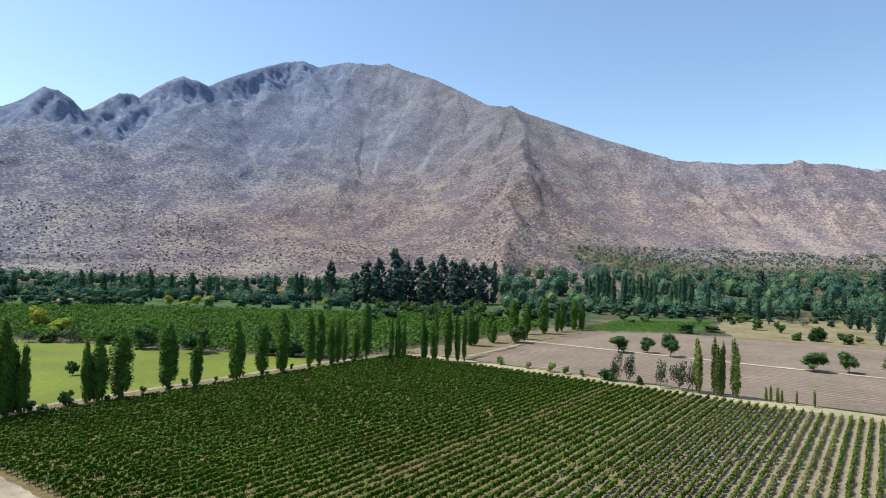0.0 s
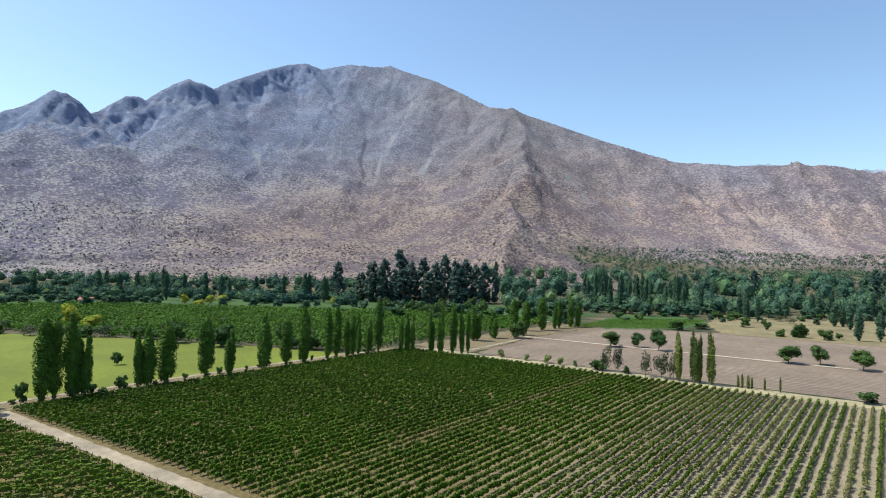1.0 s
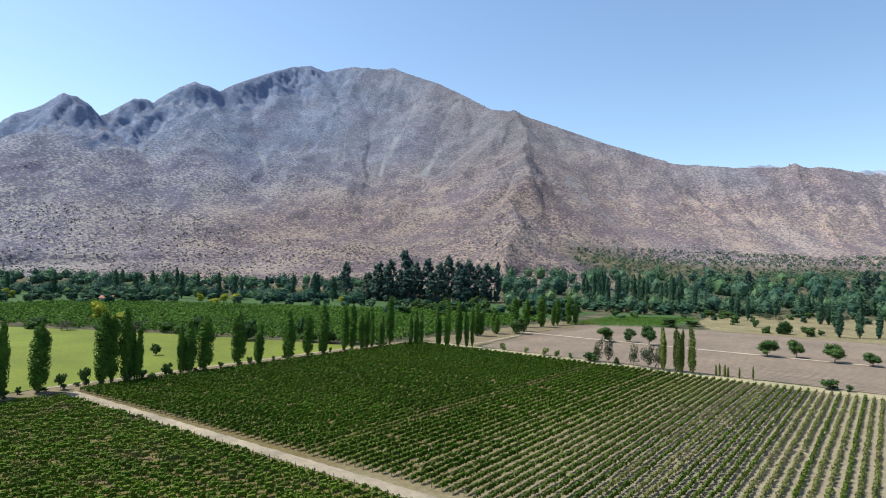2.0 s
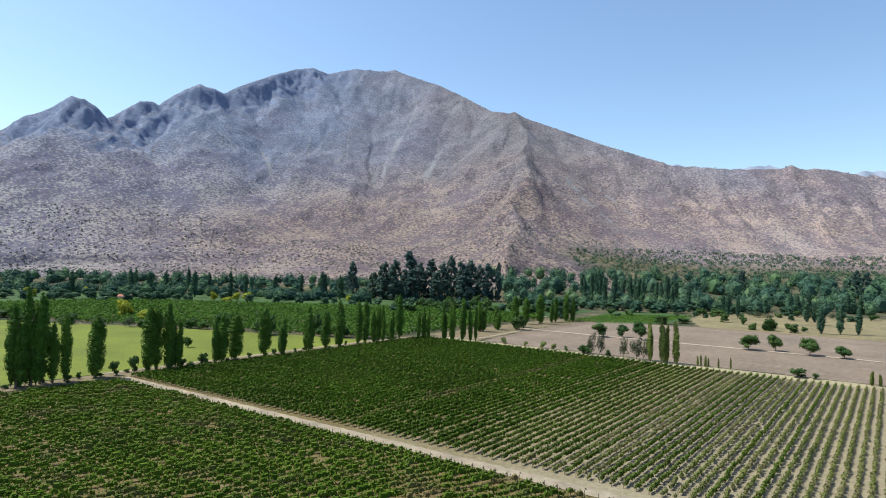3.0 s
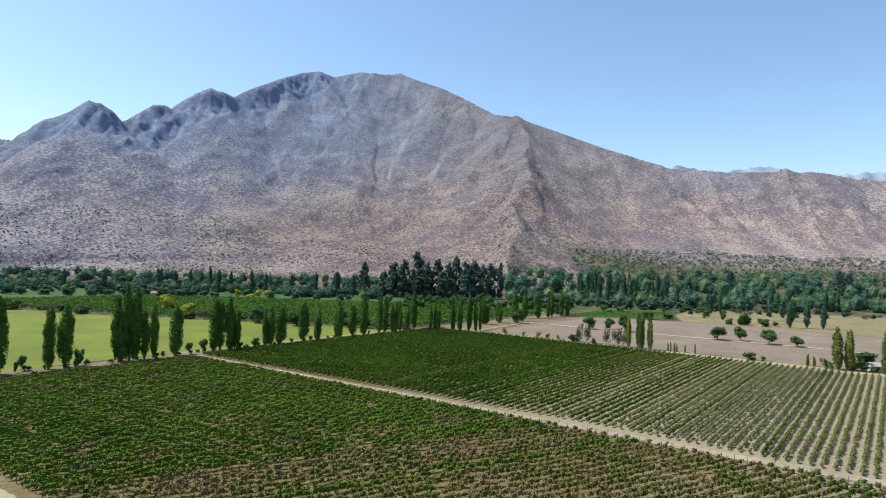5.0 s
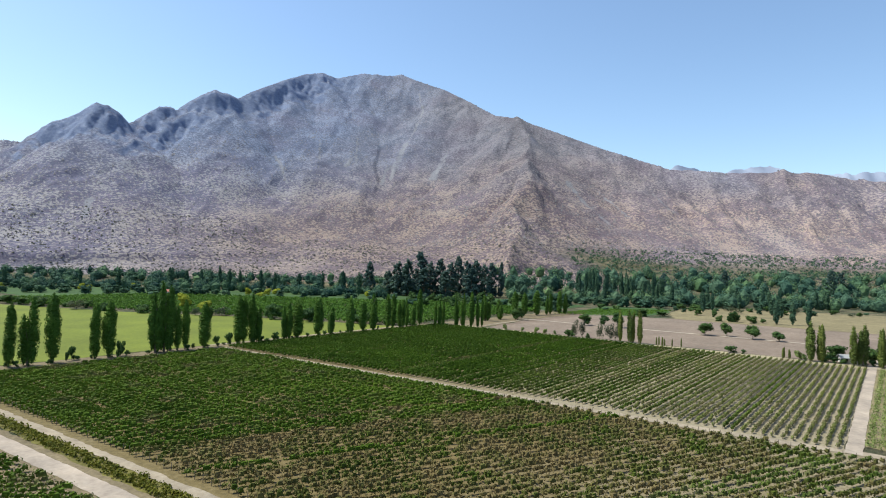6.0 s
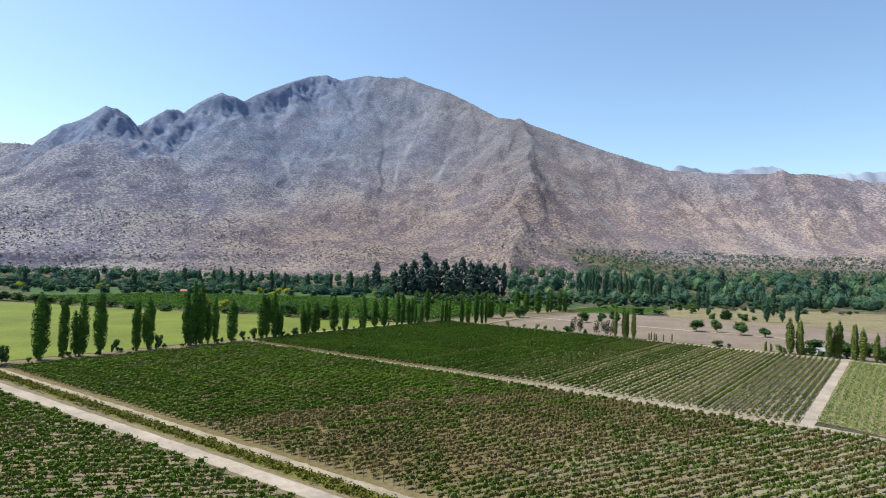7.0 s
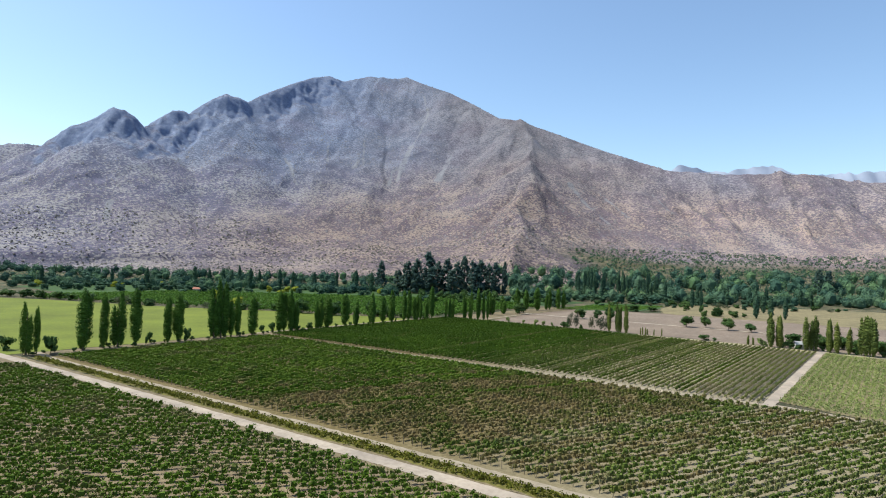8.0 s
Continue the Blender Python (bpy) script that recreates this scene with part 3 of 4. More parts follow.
setting("verge", strip(along_x(gravel_y, -140, 150), 6.4, 0.084, 0.35, 1.5, 23), M_BANK, "brown dusty shoulder of the gravel road", "verge")
setting("verge", strip(along_x(weeds_y, -132, 150), 3.4, 0.092, 0.3, 1.5, 18), M_WEEDS, "weedy yellow-green strip between two tracks", "verge")
setting("road", strip([(-143, -55)] + along_x(lambda x: weeds_y(x) + 2.6, -130, 150), 1.9, 0.134, 0.25, 1.3, 19), M_DUST, "pale gravel track along the vines", "road")
setting("farm_track", strip([(-124, 225), (-70, 226.5), (-20, 229), (20, 231), (40, 229)], 2.1, 0.14, 0.3, 2, 20), M_PATH, "narrow pale footpath across the ploughed field", "track")
setting("farm_track", strip([(-430, 148), (-368, 203), (-300, 255), (-238, 305), (-150, 300)], 3.0, 0.146, 0.3, 2, 21), M_GRAVEL, "pale dirt track behind the orchard", "track")
setting("verge", patch_mesh("verge", [(-128, 164), (-113, 166), (-121, 228), (-118, 292), (-140, 292), (-142, 165)], 0.064, 1.0, 2, 22), M_BANK, "bare dry earth beside the ploughed field", "verge")


# ---- plants ----
def leaf_quads(rng, centres, normals, size, stretch=1.0):
    """A leaf at each centre, facing roughly along its normal."""
    n = len(centres)
    nrm = normals + rng.normal(0, 0.33, (n, 3))
    nrm /= np.linalg.norm(nrm, axis=1)[:, None] + 1e-9
    a = np.cross(nrm, rng.normal(0, 1, (n, 3)))
    a /= np.linalg.norm(a, axis=1)[:, None] + 1e-9
    b = np.cross(nrm, a)
    s = (size * rng.uniform(0.6, 1.3, n) / 2)[:, None]
    verts = np.stack([centres - a * s, centres - b * s * stretch, centres + a * s, centres + b * s * stretch], 1).reshape(-1, 3)
    return verts, np.arange(4 * n).reshape(-1, 4)


def ball_points(rng, n):
    p = rng.normal(0, 1, (n, 3))
    return p / np.linalg.norm(p, axis=1)[:, None]


def taper(segments, sides=6):
    """A tapered limb through (x, y, z, radius) stations."""
    bm = bmesh.new()
    rings = []
    for x, y, z, r in segments:
        rings.append([bm.verts.new((x + r * math.cos(2 * math.pi * k / sides), y + r * math.sin(2 * math.pi * k / sides), z)) for k in range(sides)])
    for a, b in zip(rings, rings[1:]):
        for k in range(sides):
            bm.faces.new((a[k], a[(k + 1) % sides], b[(k + 1) % sides], b[k]))
    bm.faces.new(rings[-1])
    bm.faces.new(rings[0][::-1])
    return bm


def joined(meshes):
    """Several bmeshes as one."""
    out = bmesh.new()
    for bm in meshes:
        me = bpy.data.meshes.new("piece")
        bm.to_mesh(me)
        bm.free()
        out.from_mesh(me)
        bpy.data.meshes.remove(me)
    return out


OCTA = np.array(((1, 0, 0), (0, 1, 0), (-1, 0, 0), (0, -1, 0), (0, 0, 1), (0, 0, -1)), float)
OCTA_TRI = np.array(((0, 1, 4), (1, 2, 4), (2, 3, 4), (3, 0, 4), (1, 0, 5), (2, 1, 5), (3, 2, 5), (0, 3, 5)))


def core_of(lobes, rng):
    """Inner leafy mass of a crown, as rough lobes (centre, radii)."""
    verts = [OCTA * rng.uniform(0.78, 0.98, (6, 1)) * np.array(r) + np.array(c) for c, r in lobes]
    return np.concatenate(verts), np.concatenate([OCTA_TRI + 6 * k for k in range(len(lobes))])


def crown_mesh(name, seed, lobes, leaves, size, solid=True, near=0.78, spire=False):
    """Crown of many leaves over lobes of (centre, radii)."""
    rng = np.random.default_rng(seed)
    area = np.array([r[0] * r[2] for _, r in lobes])
    vs_, fs_, at = [], [], 0
    for (c, r), n in zip(lobes, (leaves * area / area.sum()).astype(int)):
        d = ball_points(rng, n)
        p = np.array(c) + d * np.array(r) * rng.uniform(near, 1.08, (n, 1))
        if spire:                                         # leaves of a poplar face away from its stem
            out = p * (1, 1, 0)
            out /= np.linalg.norm(out, axis=1)[:, None] + 0.05
            keep = (d * out).sum(1) > -0.35
            p, d = p[keep], 0.4 * d[keep] + 0.8 * out[keep]
        v, f = leaf_quads(rng, p, d, size)
        vs_.append(v)
        fs_.append(f + at)
        at += len(v)
    v, f = np.concatenate(vs_), np.concatenate(fs_)
    if not solid:
        return mesh_of(name, v, f)
    # inner mass as triangles doubled up into quads with a split edge
    cv, cf = core_of(lobes, rng)
    tri = cf[:, :3]
    mid = (cv[tri[:, 0]] + cv[tri[:, 2]]) / 2
    q = np.concatenate([tri, (np.arange(len(tri)) + len(cv))[:, None]], 1)
    return mesh_of(name, np.concatenate([v, cv, mid]), np.concatenate([f, q + at]))


def poplar_lobes(seed, h, w, columns):
    """Upright plumes of foliage round a spire: broad at a third of the height, ragged, pointed at the top."""
    rng = np.random.default_rng(seed)
    lobes = []
    for k in range(columns):
        a = 2 * math.pi * k / max(columns, 1) + rng.uniform(-0.5, 0.5)
        off = w * 0.2 * (columns > 1)
        cx, cy, top = off * math.cos(a), off * math.sin(a), h * (1 if k == 0 else rng.uniform(0.74, 0.95))
        wide = w * (0.46 if columns == 1 else 0.33)
        lean = rng.uniform(-0.06, 0.06, 2) * w
        n = 12
        for j in range(n):                                # the spire
            q = (j + 0.5) / n
            r = wide * min(1.0, (q / 0.22) ** 0.6, ((1.03 - q) / 0.34) ** 0.65) * rng.uniform(0.74, 0.92) + 0.1
            lobes.append(((cx + lean[0] * q, cy + lean[1] * q, top * (0.05 + 0.92 * q)), (r, r, top * 0.085)))
        for j in range(15):                               # plumes that stand off it
            q, b = rng.uniform(0.04, 0.84), rng.uniform(0, 6.28)
            r = wide * min(1.0, (q / 0.18) ** 0.5, ((1.05 - q) / 0.4) ** 0.7)
            lobes.append(((cx + 0.62 * r * math.cos(b), cy + 0.62 * r * math.sin(b), top * (0.06 + q)), (r * 0.42, r * 0.42, top * rng.uniform(0.07, 0.12))))
    return lobes


def tree(name, seed, h, w, lobes, leaves, size, leaf, trunk_r, bare, label, category, solid=True):
    """A tree of height h: trunk with limbs, and a crown."""
    rng = np.random.default_rng(seed)
    base = new(name)
    limbs = [taper([(0, 0, -0.2, trunk_r * 1.3), (0.02 * w, 0, h * 0.2, trunk_r), (0, 0.03 * w, h * 0.5, trunk_r * 0.7), (0, 0, h * 0.85, trunk_r * 0.2)])]
    for k in range(4):
        a, z0 = rng.uniform(0, 6.28), h * (bare + 0.06 + 0.1 * k)
        limbs.append(taper([(0, 0, z0, trunk_r * 0.5), (w * 0.14 * math.cos(a), w * 0.14 * math.sin(a), z0 + h * 0.09, trunk_r * 0.35), (w * 0.3 * math.cos(a), w * 0.3 * math.sin(a), z0 + h * 0.2, trunk_r * 0.12)], 5))
    part("trunk", joined(limbs), M_BARK, base)
    part("crown", crown_mesh("crown", seed, lobes, leaves, size, solid, 0.93 if "poplar" in name else 0.82, "poplar" in name), leaf, base)
    return tagged(base, label, category)


def round_lobes(seed, h, w, n=8, bare=0.2):
    rng = np.random.default_rng(seed)
    lobes = [((0, 0, h * (0.55 + bare * 0.4)), (w * 0.33, w * 0.33, h * 0.3))]
    for k in range(n):
        a, q = 2 * math.pi * k / n * 1.6 + rng.uniform(-0.4, 0.4), rng.uniform(bare + 0.12, 0.82)
        rr = w * 0.3 * rng.uniform(0.7, 1.05) * (1.1 - 0.5 * abs(q - 0.5))
        lobes.append(((rr * math.cos(a), rr * math.sin(a), h * q), (w * 0.2 * rng.uniform(0.8, 1.25), w * 0.2 * rng.uniform(0.8, 1.25), h * rng.uniform(0.13, 0.2))))
    return lobes


def tall_lobes(seed, h, w, n=90):
    """Uneven small clumps up a tall tree, wide low down and ragged towards the pointed top."""
    rng = np.random.default_rng(seed)
    lobes = []
    for k in range(n):
        q = (k + 0.5) / n
        spread = w * 0.5 * min(1.0, 0.55 + 1.6 * q) * (1 - 0.72 * q**2.2) * math.sqrt(rng.uniform(0, 1))
        a, r = rng.uniform(0, 6.28), w * (0.15 - 0.07 * q) * rng.uniform(0.7, 1.3)
        lobes.append(((spread * math.cos(a), spread * math.sin(a), h * (0.05 + 0.91 * q)), (r, r, h * 0.042 * rng.uniform(0.8, 1.6))))
    return lobes


def planted(kinds, places, group, label="", category="", seed=0, name=""):
    """Copies of the templates at (x, y, height, width), turned and scaled."""
    rng = random.Random(seed)
    out = []
    for x, y, h, w in places:
        ob, h0, w0 = kinds[rng.randrange(len(kinds))]
        z = terrain_at(x, y)
        c = copy_thing(ob, pose(x, y, z, 0, 0, rng.uniform(0, 360)))
        c.scale = (w / w0, w / w0, h / h0)
        if name:
            c.name = name
        tagged(c, label, category, group)
        out.append(c)
    return out


templates = []


def template(*args):
    ob = tree(*args)
    templates.append(ob)
    return (ob, args[2], args[3])


POPLARS = [template("poplar_tree", 100 + k, 18.0, 4.0, poplar_lobes(100 + k, 18.0, 4.0, c), 4200, 0.32, M_POPLAR, 0.22, 0.05, "tall slender dark green poplar", "tree") for k, c in enumerate((1, 2, 3, 1))]
FAR_POPLARS = [template("poplar_tree", 110 + k, 18.0, 4.0, poplar_lobes(110 + k, 18.0, 4.0, 1), 650, 0.85, M_HAZED_WOODS, 0.22, 0.05, "tall slender blue-green poplar", "tree") for k in range(3)]
DRY_POPLARS = [template("poplar_tree", 120 + k, 15.0, 3.0, poplar_lobes(120 + k, 15.0, 3.0, c), 1700, 0.36, M_POPLAR_DRY, 0.18, 0.1, "thin poplar with yellowing leaves", "tree") for k, c in enumerate((2, 3, 2))]
BROAD = [template("broadleaf_tree", 130 + k, 7.0, 8.0, round_lobes(130 + k, 7.0, 8.0, 12, -0.06), 560, 0.8, M_TREE, 0.2, 0.1, "round dark green leafy tree", "tree") for k in range(4)]
WOODS = [template("broadleaf_tree", 180 + k, 7.0, 8.0, round_lobes(180 + k, 7.0, 8.0, 12, -0.06), 400, 0.85, M_HAZED_WOODS, 0.2, 0.1, "large blue-green woodland tree", "tree") for k in range(3)]
OPEN_TREES = [template("broadleaf_tree", 190 + k, 7.0, 7.0, round_lobes(190 + k, 7.0, 7.0, 13, 0.12), 1100, 0.4, M_TREE, 0.14, 0.12, "dark green spreading tree on bare earth", "tree") for k in range(3)]
GREYS = [template("broadleaf_tree", 140 + k, 7.0, 7.0, round_lobes(140 + k, 7.0, 7.0, 11, 0.14), 760, 0.45, M_GREY, 0.13, 0.12, "grey-green loosely spreading tree", "tree", False) for k in range(2)]
BUSHES = [template("bush", 150 + k, 3.0, 4.0, round_lobes(150 + k, 3.0, 4.0, 6, 0.0), 220, 0.55, M_TREE, 0.06, 0.02, "low round green bush", "bush") for k in range(3)]
YELLOWS = [template("broadleaf_tree", 160, 8.0, 8.0, round_lobes(160, 8.0, 8.0, 8, 0.1), 800, 0.65, M_YELLOW, 0.18, 0.1, "bright yellow-green leafy tree", "tree")]
EUCAS = [template("eucalyptus_tree", 170 + k, 38.0, 14.0, tall_lobes(170 + k, 38.0, 13.0), 3000, 1.0, M_EUCA, 0.55, 0.15, "very tall dark eucalyptus tree", "tree") for k in range(3)]
YELLOW_BUSHES = [template("bush", 155, 3.0, 3.0, round_lobes(155, 3.0, 3.0, 5, 0.0), 300, 0.4, M_PALE_VINE, 0.05, 0.02, "low yellowish green bush", "bush")]

# poplars along the lawn: (x, y, height, width)
LAWN_ROW = [(-138.6, -59.5, 16.9, 3.6), (-138.4, -56.8, 15.2, 1.9), (-138.5, -43.1, 20.3, 5.2), (-138.7, -36.7, 17.9, 3.2), (-138.3, -32.2, 19.6, 4.6), (-138.5, -26, 20.4, 4.3), (-138.5, -14.3, 17.3, 3.4), (-138.4, -10.3, 18, 4.2),
            (-138.5, 4.6, 20.5, 4.4), (-138.3, 7.6, 24, 4.6), (-139.0, 9.8, 22.3, 3.8), (-138.5, 12.3, 15.2, 2.9), (-138.5, 15.1, 17.3, 2.9), (-138.5, 22.3, 16, 4.6), (-138.5, 36.3, 18.2, 4.6), (-138.4, 42.2, 19.3, 4.2), (-138.8, 38.6, 17.2, 3.4), (-138, 44.6, 14, 2.6)]
LAWN_ROW_NORTH = [(-138.5, 57, 13.9, 2.6), (-138.5, 59.4, 15.3, 3.7), (-138.5, 63.9, 15.5, 5.2), (-138.5, 75, 16.2, 4.4), (-138.5, 82.2, 12.6, 3), (-138.5, 94, 16.6, 3.9), (-138.5, 101.8, 13.8, 3.8), (-138.5, 108.9, 17.4, 4.8),
                  (-138.5, 118.8, 16.9, 3.1), (-138.5, 122.6, 16.7, 3.1), (-138.5, 127.2, 13, 2.5), (-138.5, 130, 14.2, 2.5), (-138.5, 132.9, 14.8, 2.5), (-138.5, 137.9, 12.3, 2.6), (-138.2, 142.6, 18.8, 3.6)]
CORNER_ROW = [(-130.5, 146.3, 13.2, 1.9), (-128.9, 147.9, 14.7, 2.2), (-128.4, 150.1, 13.8, 1.9), (-122.9, 154, 15.5, 2.6), (-119.1, 154.7, 18, 2.8), (-115.9, 157.9, 18.4, 3.4), (-113, 159.3, 16.3, 2.2), (-111.4, 160.9, 15.2, 1.9)]
TRACK_ROW = [(-131.9, 195.6, 15, 5.8), (-130.8, 209.1, 12.1, 5.2), (-131.4, 227.6, 16.6, 5.5), (-135.8, 247.4, 15.1, 4.8), (-131.4, 255.9, 16.7, 6.5), (-130.1, 267.9, 13.3, 3.3), (-129.7, 272, 14.6, 3.9), (-127.8, 281.8, 15.8, 4.6), (-124.8, 285.3, 14.4, 4.6)]
planted(POPLARS, [(x, y, h, w * 1.15) for x, y, h, w in LAWN_ROW + LAWN_ROW_NORTH], "poplars along the lawn", seed=1)
planted(POPLARS, CORNER_ROW, "poplars at the field corner", seed=2)
planted(POPLARS, TRACK_ROW, "poplars along the dirt track", seed=3)
planted(DRY_POPLARS, [(-39.5, 164.5, 14.3, 3), (-35.1, 164.5, 15.2, 2.9), (-33.8, 164.8, 14, 2), (-30.6, 164.5, 15.1, 2.7)], "poplars at the vine row ends", seed=4)
planted(DRY_POPLARS, [(x, y, h, w * 1.45) for x, y, h, w in ((33, 168, 14.8, 3.4), (36.3, 168, 14.6, 2.3), (46.4, 168, 14.4, 2.6), (49.0, 169, 15.1, 2.8), (54.6, 168, 14.6, 2.0), (57.4, 168, 12.9, 2.6), (61.5, 168, 11.2, 2.0), (66.6, 168, 16.9, 3.6), (69.3, 168, 16.2, 3.2), (77, 169, 15, 3.2))], "poplars by the farm house", seed=5)
planted(GREYS, [(-61.3, 165, 8.7, 3.6), (-57.5, 164.5, 9.1, 3.6), (-49, 164.5, 7.9, 3.6), (-44.3, 164.6, 8.2, 5.4), (-41, 165, 8.1, 3)], "thin trees at the vine row ends", seed=6)
planted(BUSHES, [(-63.9, 164.5, 3.6, 6.0), (-54.8, 164.5, 2.6, 2.2), (5.2, 168, 3, 6), (10, 168, 2, 2.4), (-138.5, 27, 4.2, 2.8), (-138.5, 32.2, 5.1, 3.5), (-138.5, -6.5, 5.2, 3.5), (-138.5, 46.2, 2.6, 3), (-138.5, 52.9, 3.6, 3.4), (-137.8, -53, 6.4, 5.2), (-153.9, -60.6, 5, 6), (-173.2, 67.4, 4.2, 3.4),
                 (-138.5, -22, 3.5, 1.4), (-140.5, -20, 4.6, 2.6)], "bushes along the field edges", seed=7)
planted(BROAD, [(40.5, 178, 6.5, 7), (52, 179, 7, 7), (63, 181, 6, 7), (58.5, 185, 7, 8), (72, 180, 6, 8), (80, 184, 7, 9), (86, 176, 6, 7), (92, 186, 7, 9)], "trees round the farm house", seed=30)
planted(BUSHES, [(40.2, 169.6, 2.6, 4.0), (43.2, 169.8, 2.0, 3.2), (38, 169, 3, 3.4), (51.8, 172, 2.4, 3), (64, 169, 2.2, 3), (73, 170, 2.6, 3.6)], "bushes round the farm house", seed=31)
planted(YELLOW_BUSHES, [(-99.8, 164.8, 3.0, 3.0), (-89.5, 164.5, 2.4, 2.0), (-81.7, 164.5, 3.2, 3.0), (-77, 164.5, 2.8, 2.6), (-71.7, 164.5, 2.4, 1.8), (29, 168, 4, 3.5), (31, 167, 3, 2.5)], "yellowish bushes at the vine row ends", seed=8)
planted(OPEN_TREES, [(-82.1, 222.1, 6.9, 7.8), (-73.4, 229.2, 6.3, 6.1), (-63.8, 225.4, 8.7, 7.1), (-19.1, 228.2, 6.8, 8.5), (-10, 233, 7.1, 6.8), (2.5, 229.5, 7.1, 8), (13.8, 230, 4.9, 6.6)], "trees along the footpath", seed=9)
planted(BROAD, [(-34.3, 326.5, 4.3, 5.4), (-26.3, 329.3, 7.7, 8.5), (-15.6, 326.7, 5.4, 7.7), (-10.3, 338.1, 3.4, 3.7), (-83.2, 411.8, 5.8, 6.5), (-73.3, 424.3, 5.8, 11), (-57.3, 364.4, 6.5, 5.6), (-50.2, 381.3, 5.1, 3.8), (-44.7, 359.1, 4.8, 4.2), (-73.5, 333.4, 3.8, 8.9), (-81.8, 316.3, 5.7, 8.6),
                (-123.3, 217.3, 8.7, 8.5)], "trees on the dry meadow", seed=10)
planted(FAR_POPLARS, [(-17.7, 419.7, 14.5, 5.3), (-13.5, 424.6, 13.2, 4.6), (-8.7, 400.5, 13.9, 4.3), (-2.4, 335.5, 15.1, 4.6), (-63.4, 403.4, 16.1, 4.1), (-58, 410, 16.2, 3.5), (6, 340, 15, 4.5), (14, 346, 14, 4)], "poplars on the dry meadow", seed=11)
planted(GREYS + BROAD[:1], [(-249, 82, 4.7, 5.7), (-244.7, 86.8, 4.9, 7.4), (-239.6, 92.3, 5, 9.5), (-262, 74, 4.5, 7), (-276, 66, 5, 8), (-300, 56, 5, 8), (-318, 48, 6, 10), (-345, 38, 6, 9)], "hedge trees behind the lawn", seed=12)
planted(BUSHES + BROAD[:2], [(x, 131 + 0.445 * (x + 148) + j, h, w) for x, j, h, w in ((-158, 3, 5, 6), (-166, 2, 5, 7), (-195, 4, 5, 7), (-221, 3, 4, 6), (-228, 4, 5, 7), (-290, 4, 4, 8), (-310, 3, 4, 7), (-326, 4, 5, 9), (-336, 3, 4, 8), (-356, 4, 6, 10), (-368, 3, 5, 9), (-380, 4, 6, 10), (-392, 3, 6, 9), (-404, 4, 7, 10), (-418, 3, 6, 11))],
        "hedge trees behind the lawn", seed=22)
planted(BROAD, [(-206.3, 102.8, 9, 8.3), (-186.8, 110.2, 9.1, 9.9), (-174.7, 128.5, 9.9, 5.9), (-215, 106, 7, 6), (-160, 128, 8, 7), (-152, 134, 9, 6)], "large trees behind the lawn", seed=13)
planted(YELLOWS, [(-296, 101.4, 9.8, 8.9), (-270.1, 99.7, 6.5, 9.2)], "yellow-green trees behind the lawn", seed=14)
planted(EUCAS, [(a * ACROSS[0] + b * AHEAD[0], a * ACROSS[1] + b * AHEAD[1], h, w) for a, b, h, w in ((-34, 460, 29, 19), (12, 464, 30, 18), (-13, 458, 27, 17), (-54, 474, 30, 16), (-86, 455, 33, 13), (-60, 468, 34, 15), (-49, 462, 36, 17), (-38, 478, 44, 20), (-28, 466, 34, 16), (-18, 476, 38, 17), (-8, 468, 34, 16), (0, 482, 41, 16), (9, 472, 36, 16), (18, 482, 37, 18),
                 (26, 476, 33, 15), (34, 488, 35, 15), (43, 490, 36, 9), (-70, 480, 24, 16))],
        "tall eucalyptus grove", seed=15)
planted(EUCAS, [(*from_view(a, b), h, w) for a, b, h, w in ((302, 560, 27, 13), (430, 575, 30, 15), (452, 590, 27, 12), (225, 540, 22, 11))], "tall trees in the woodland", "tall dark tree rising above the woodland", seed=27)
planted(FAR_POPLARS, [(*from_view(a, b), h, 4.5) for a, b, h in ((210, 405, 15), (216, 408, 17), (240, 400, 14), (268, 415, 18), (276, 420, 17), (288, 424, 19), (330, 440, 18), (338, 436, 16), (180, 430, 20), (196, 436, 21))], "poplars at the woodland edge", seed=28)


def scattered(seed, count, across, ahead, hs, ws, apart):
    """Places spread at random in a stretch of the plan, no two nearer than apart."""
    rng, out = random.Random(seed), []
    for _ in range(count * 12):
        a, b = rng.uniform(*across), rng.uniform(*ahead)
        if len(out) < count and all((a - p) ** 2 + (b - q) ** 2 > apart**2 for p, q, *_ in out):
            out.append((a, b, rng.uniform(*hs), rng.uniform(*ws)))
    return [(*from_view(a, b), h, w) for a, b, h, w in out]


planted(BROAD + WOODS, scattered(7, 34, (-45, 72), (318, 432), (5, 10), (7, 11), 7), "trees along the dirt track", seed=25)
planted(WOODS, scattered(8, 40, (70, 300), (392, 440), (6, 11), (8, 13), 7), "woodland edge behind the low vines", seed=26)
planted(BUSHES + GREYS + WOODS, scattered(9, 46, (55, 340), (352, 402), (2.5, 5.5), (4, 8), 8), "bushes at the edge of the dry meadow", seed=29)
planted(WOODS, scattered(6, 46, (-420, -215), (350, 440), (4, 8), (7, 11), 8), "bushy trees beyond the lawn", seed=23)
planted(BUSHES, [(-138.5 + random.Random(k).uniform(-2.5, 1.5), -58 + 4.9 * k + random.Random(k + 50).uniform(-2, 2), random.Random(k + 90).uniform(0.9, 2.4), random.Random(k + 130).uniform(1.2, 2.6)) for k in range(42)], "low growth under the poplars", "low scrubby growth under the poplars", seed=24)
planted(FAR_POPLARS, scattered(2, 22, (-430, -80), (425, 510), (15, 23), (4, 6), 12), "far poplars", seed=17)
planted(WOODS + YELLOWS, scattered(3, 34, (-400, -30), (385, 425), (4, 8), (6, 9), 16), "trees on the far field", seed=18)
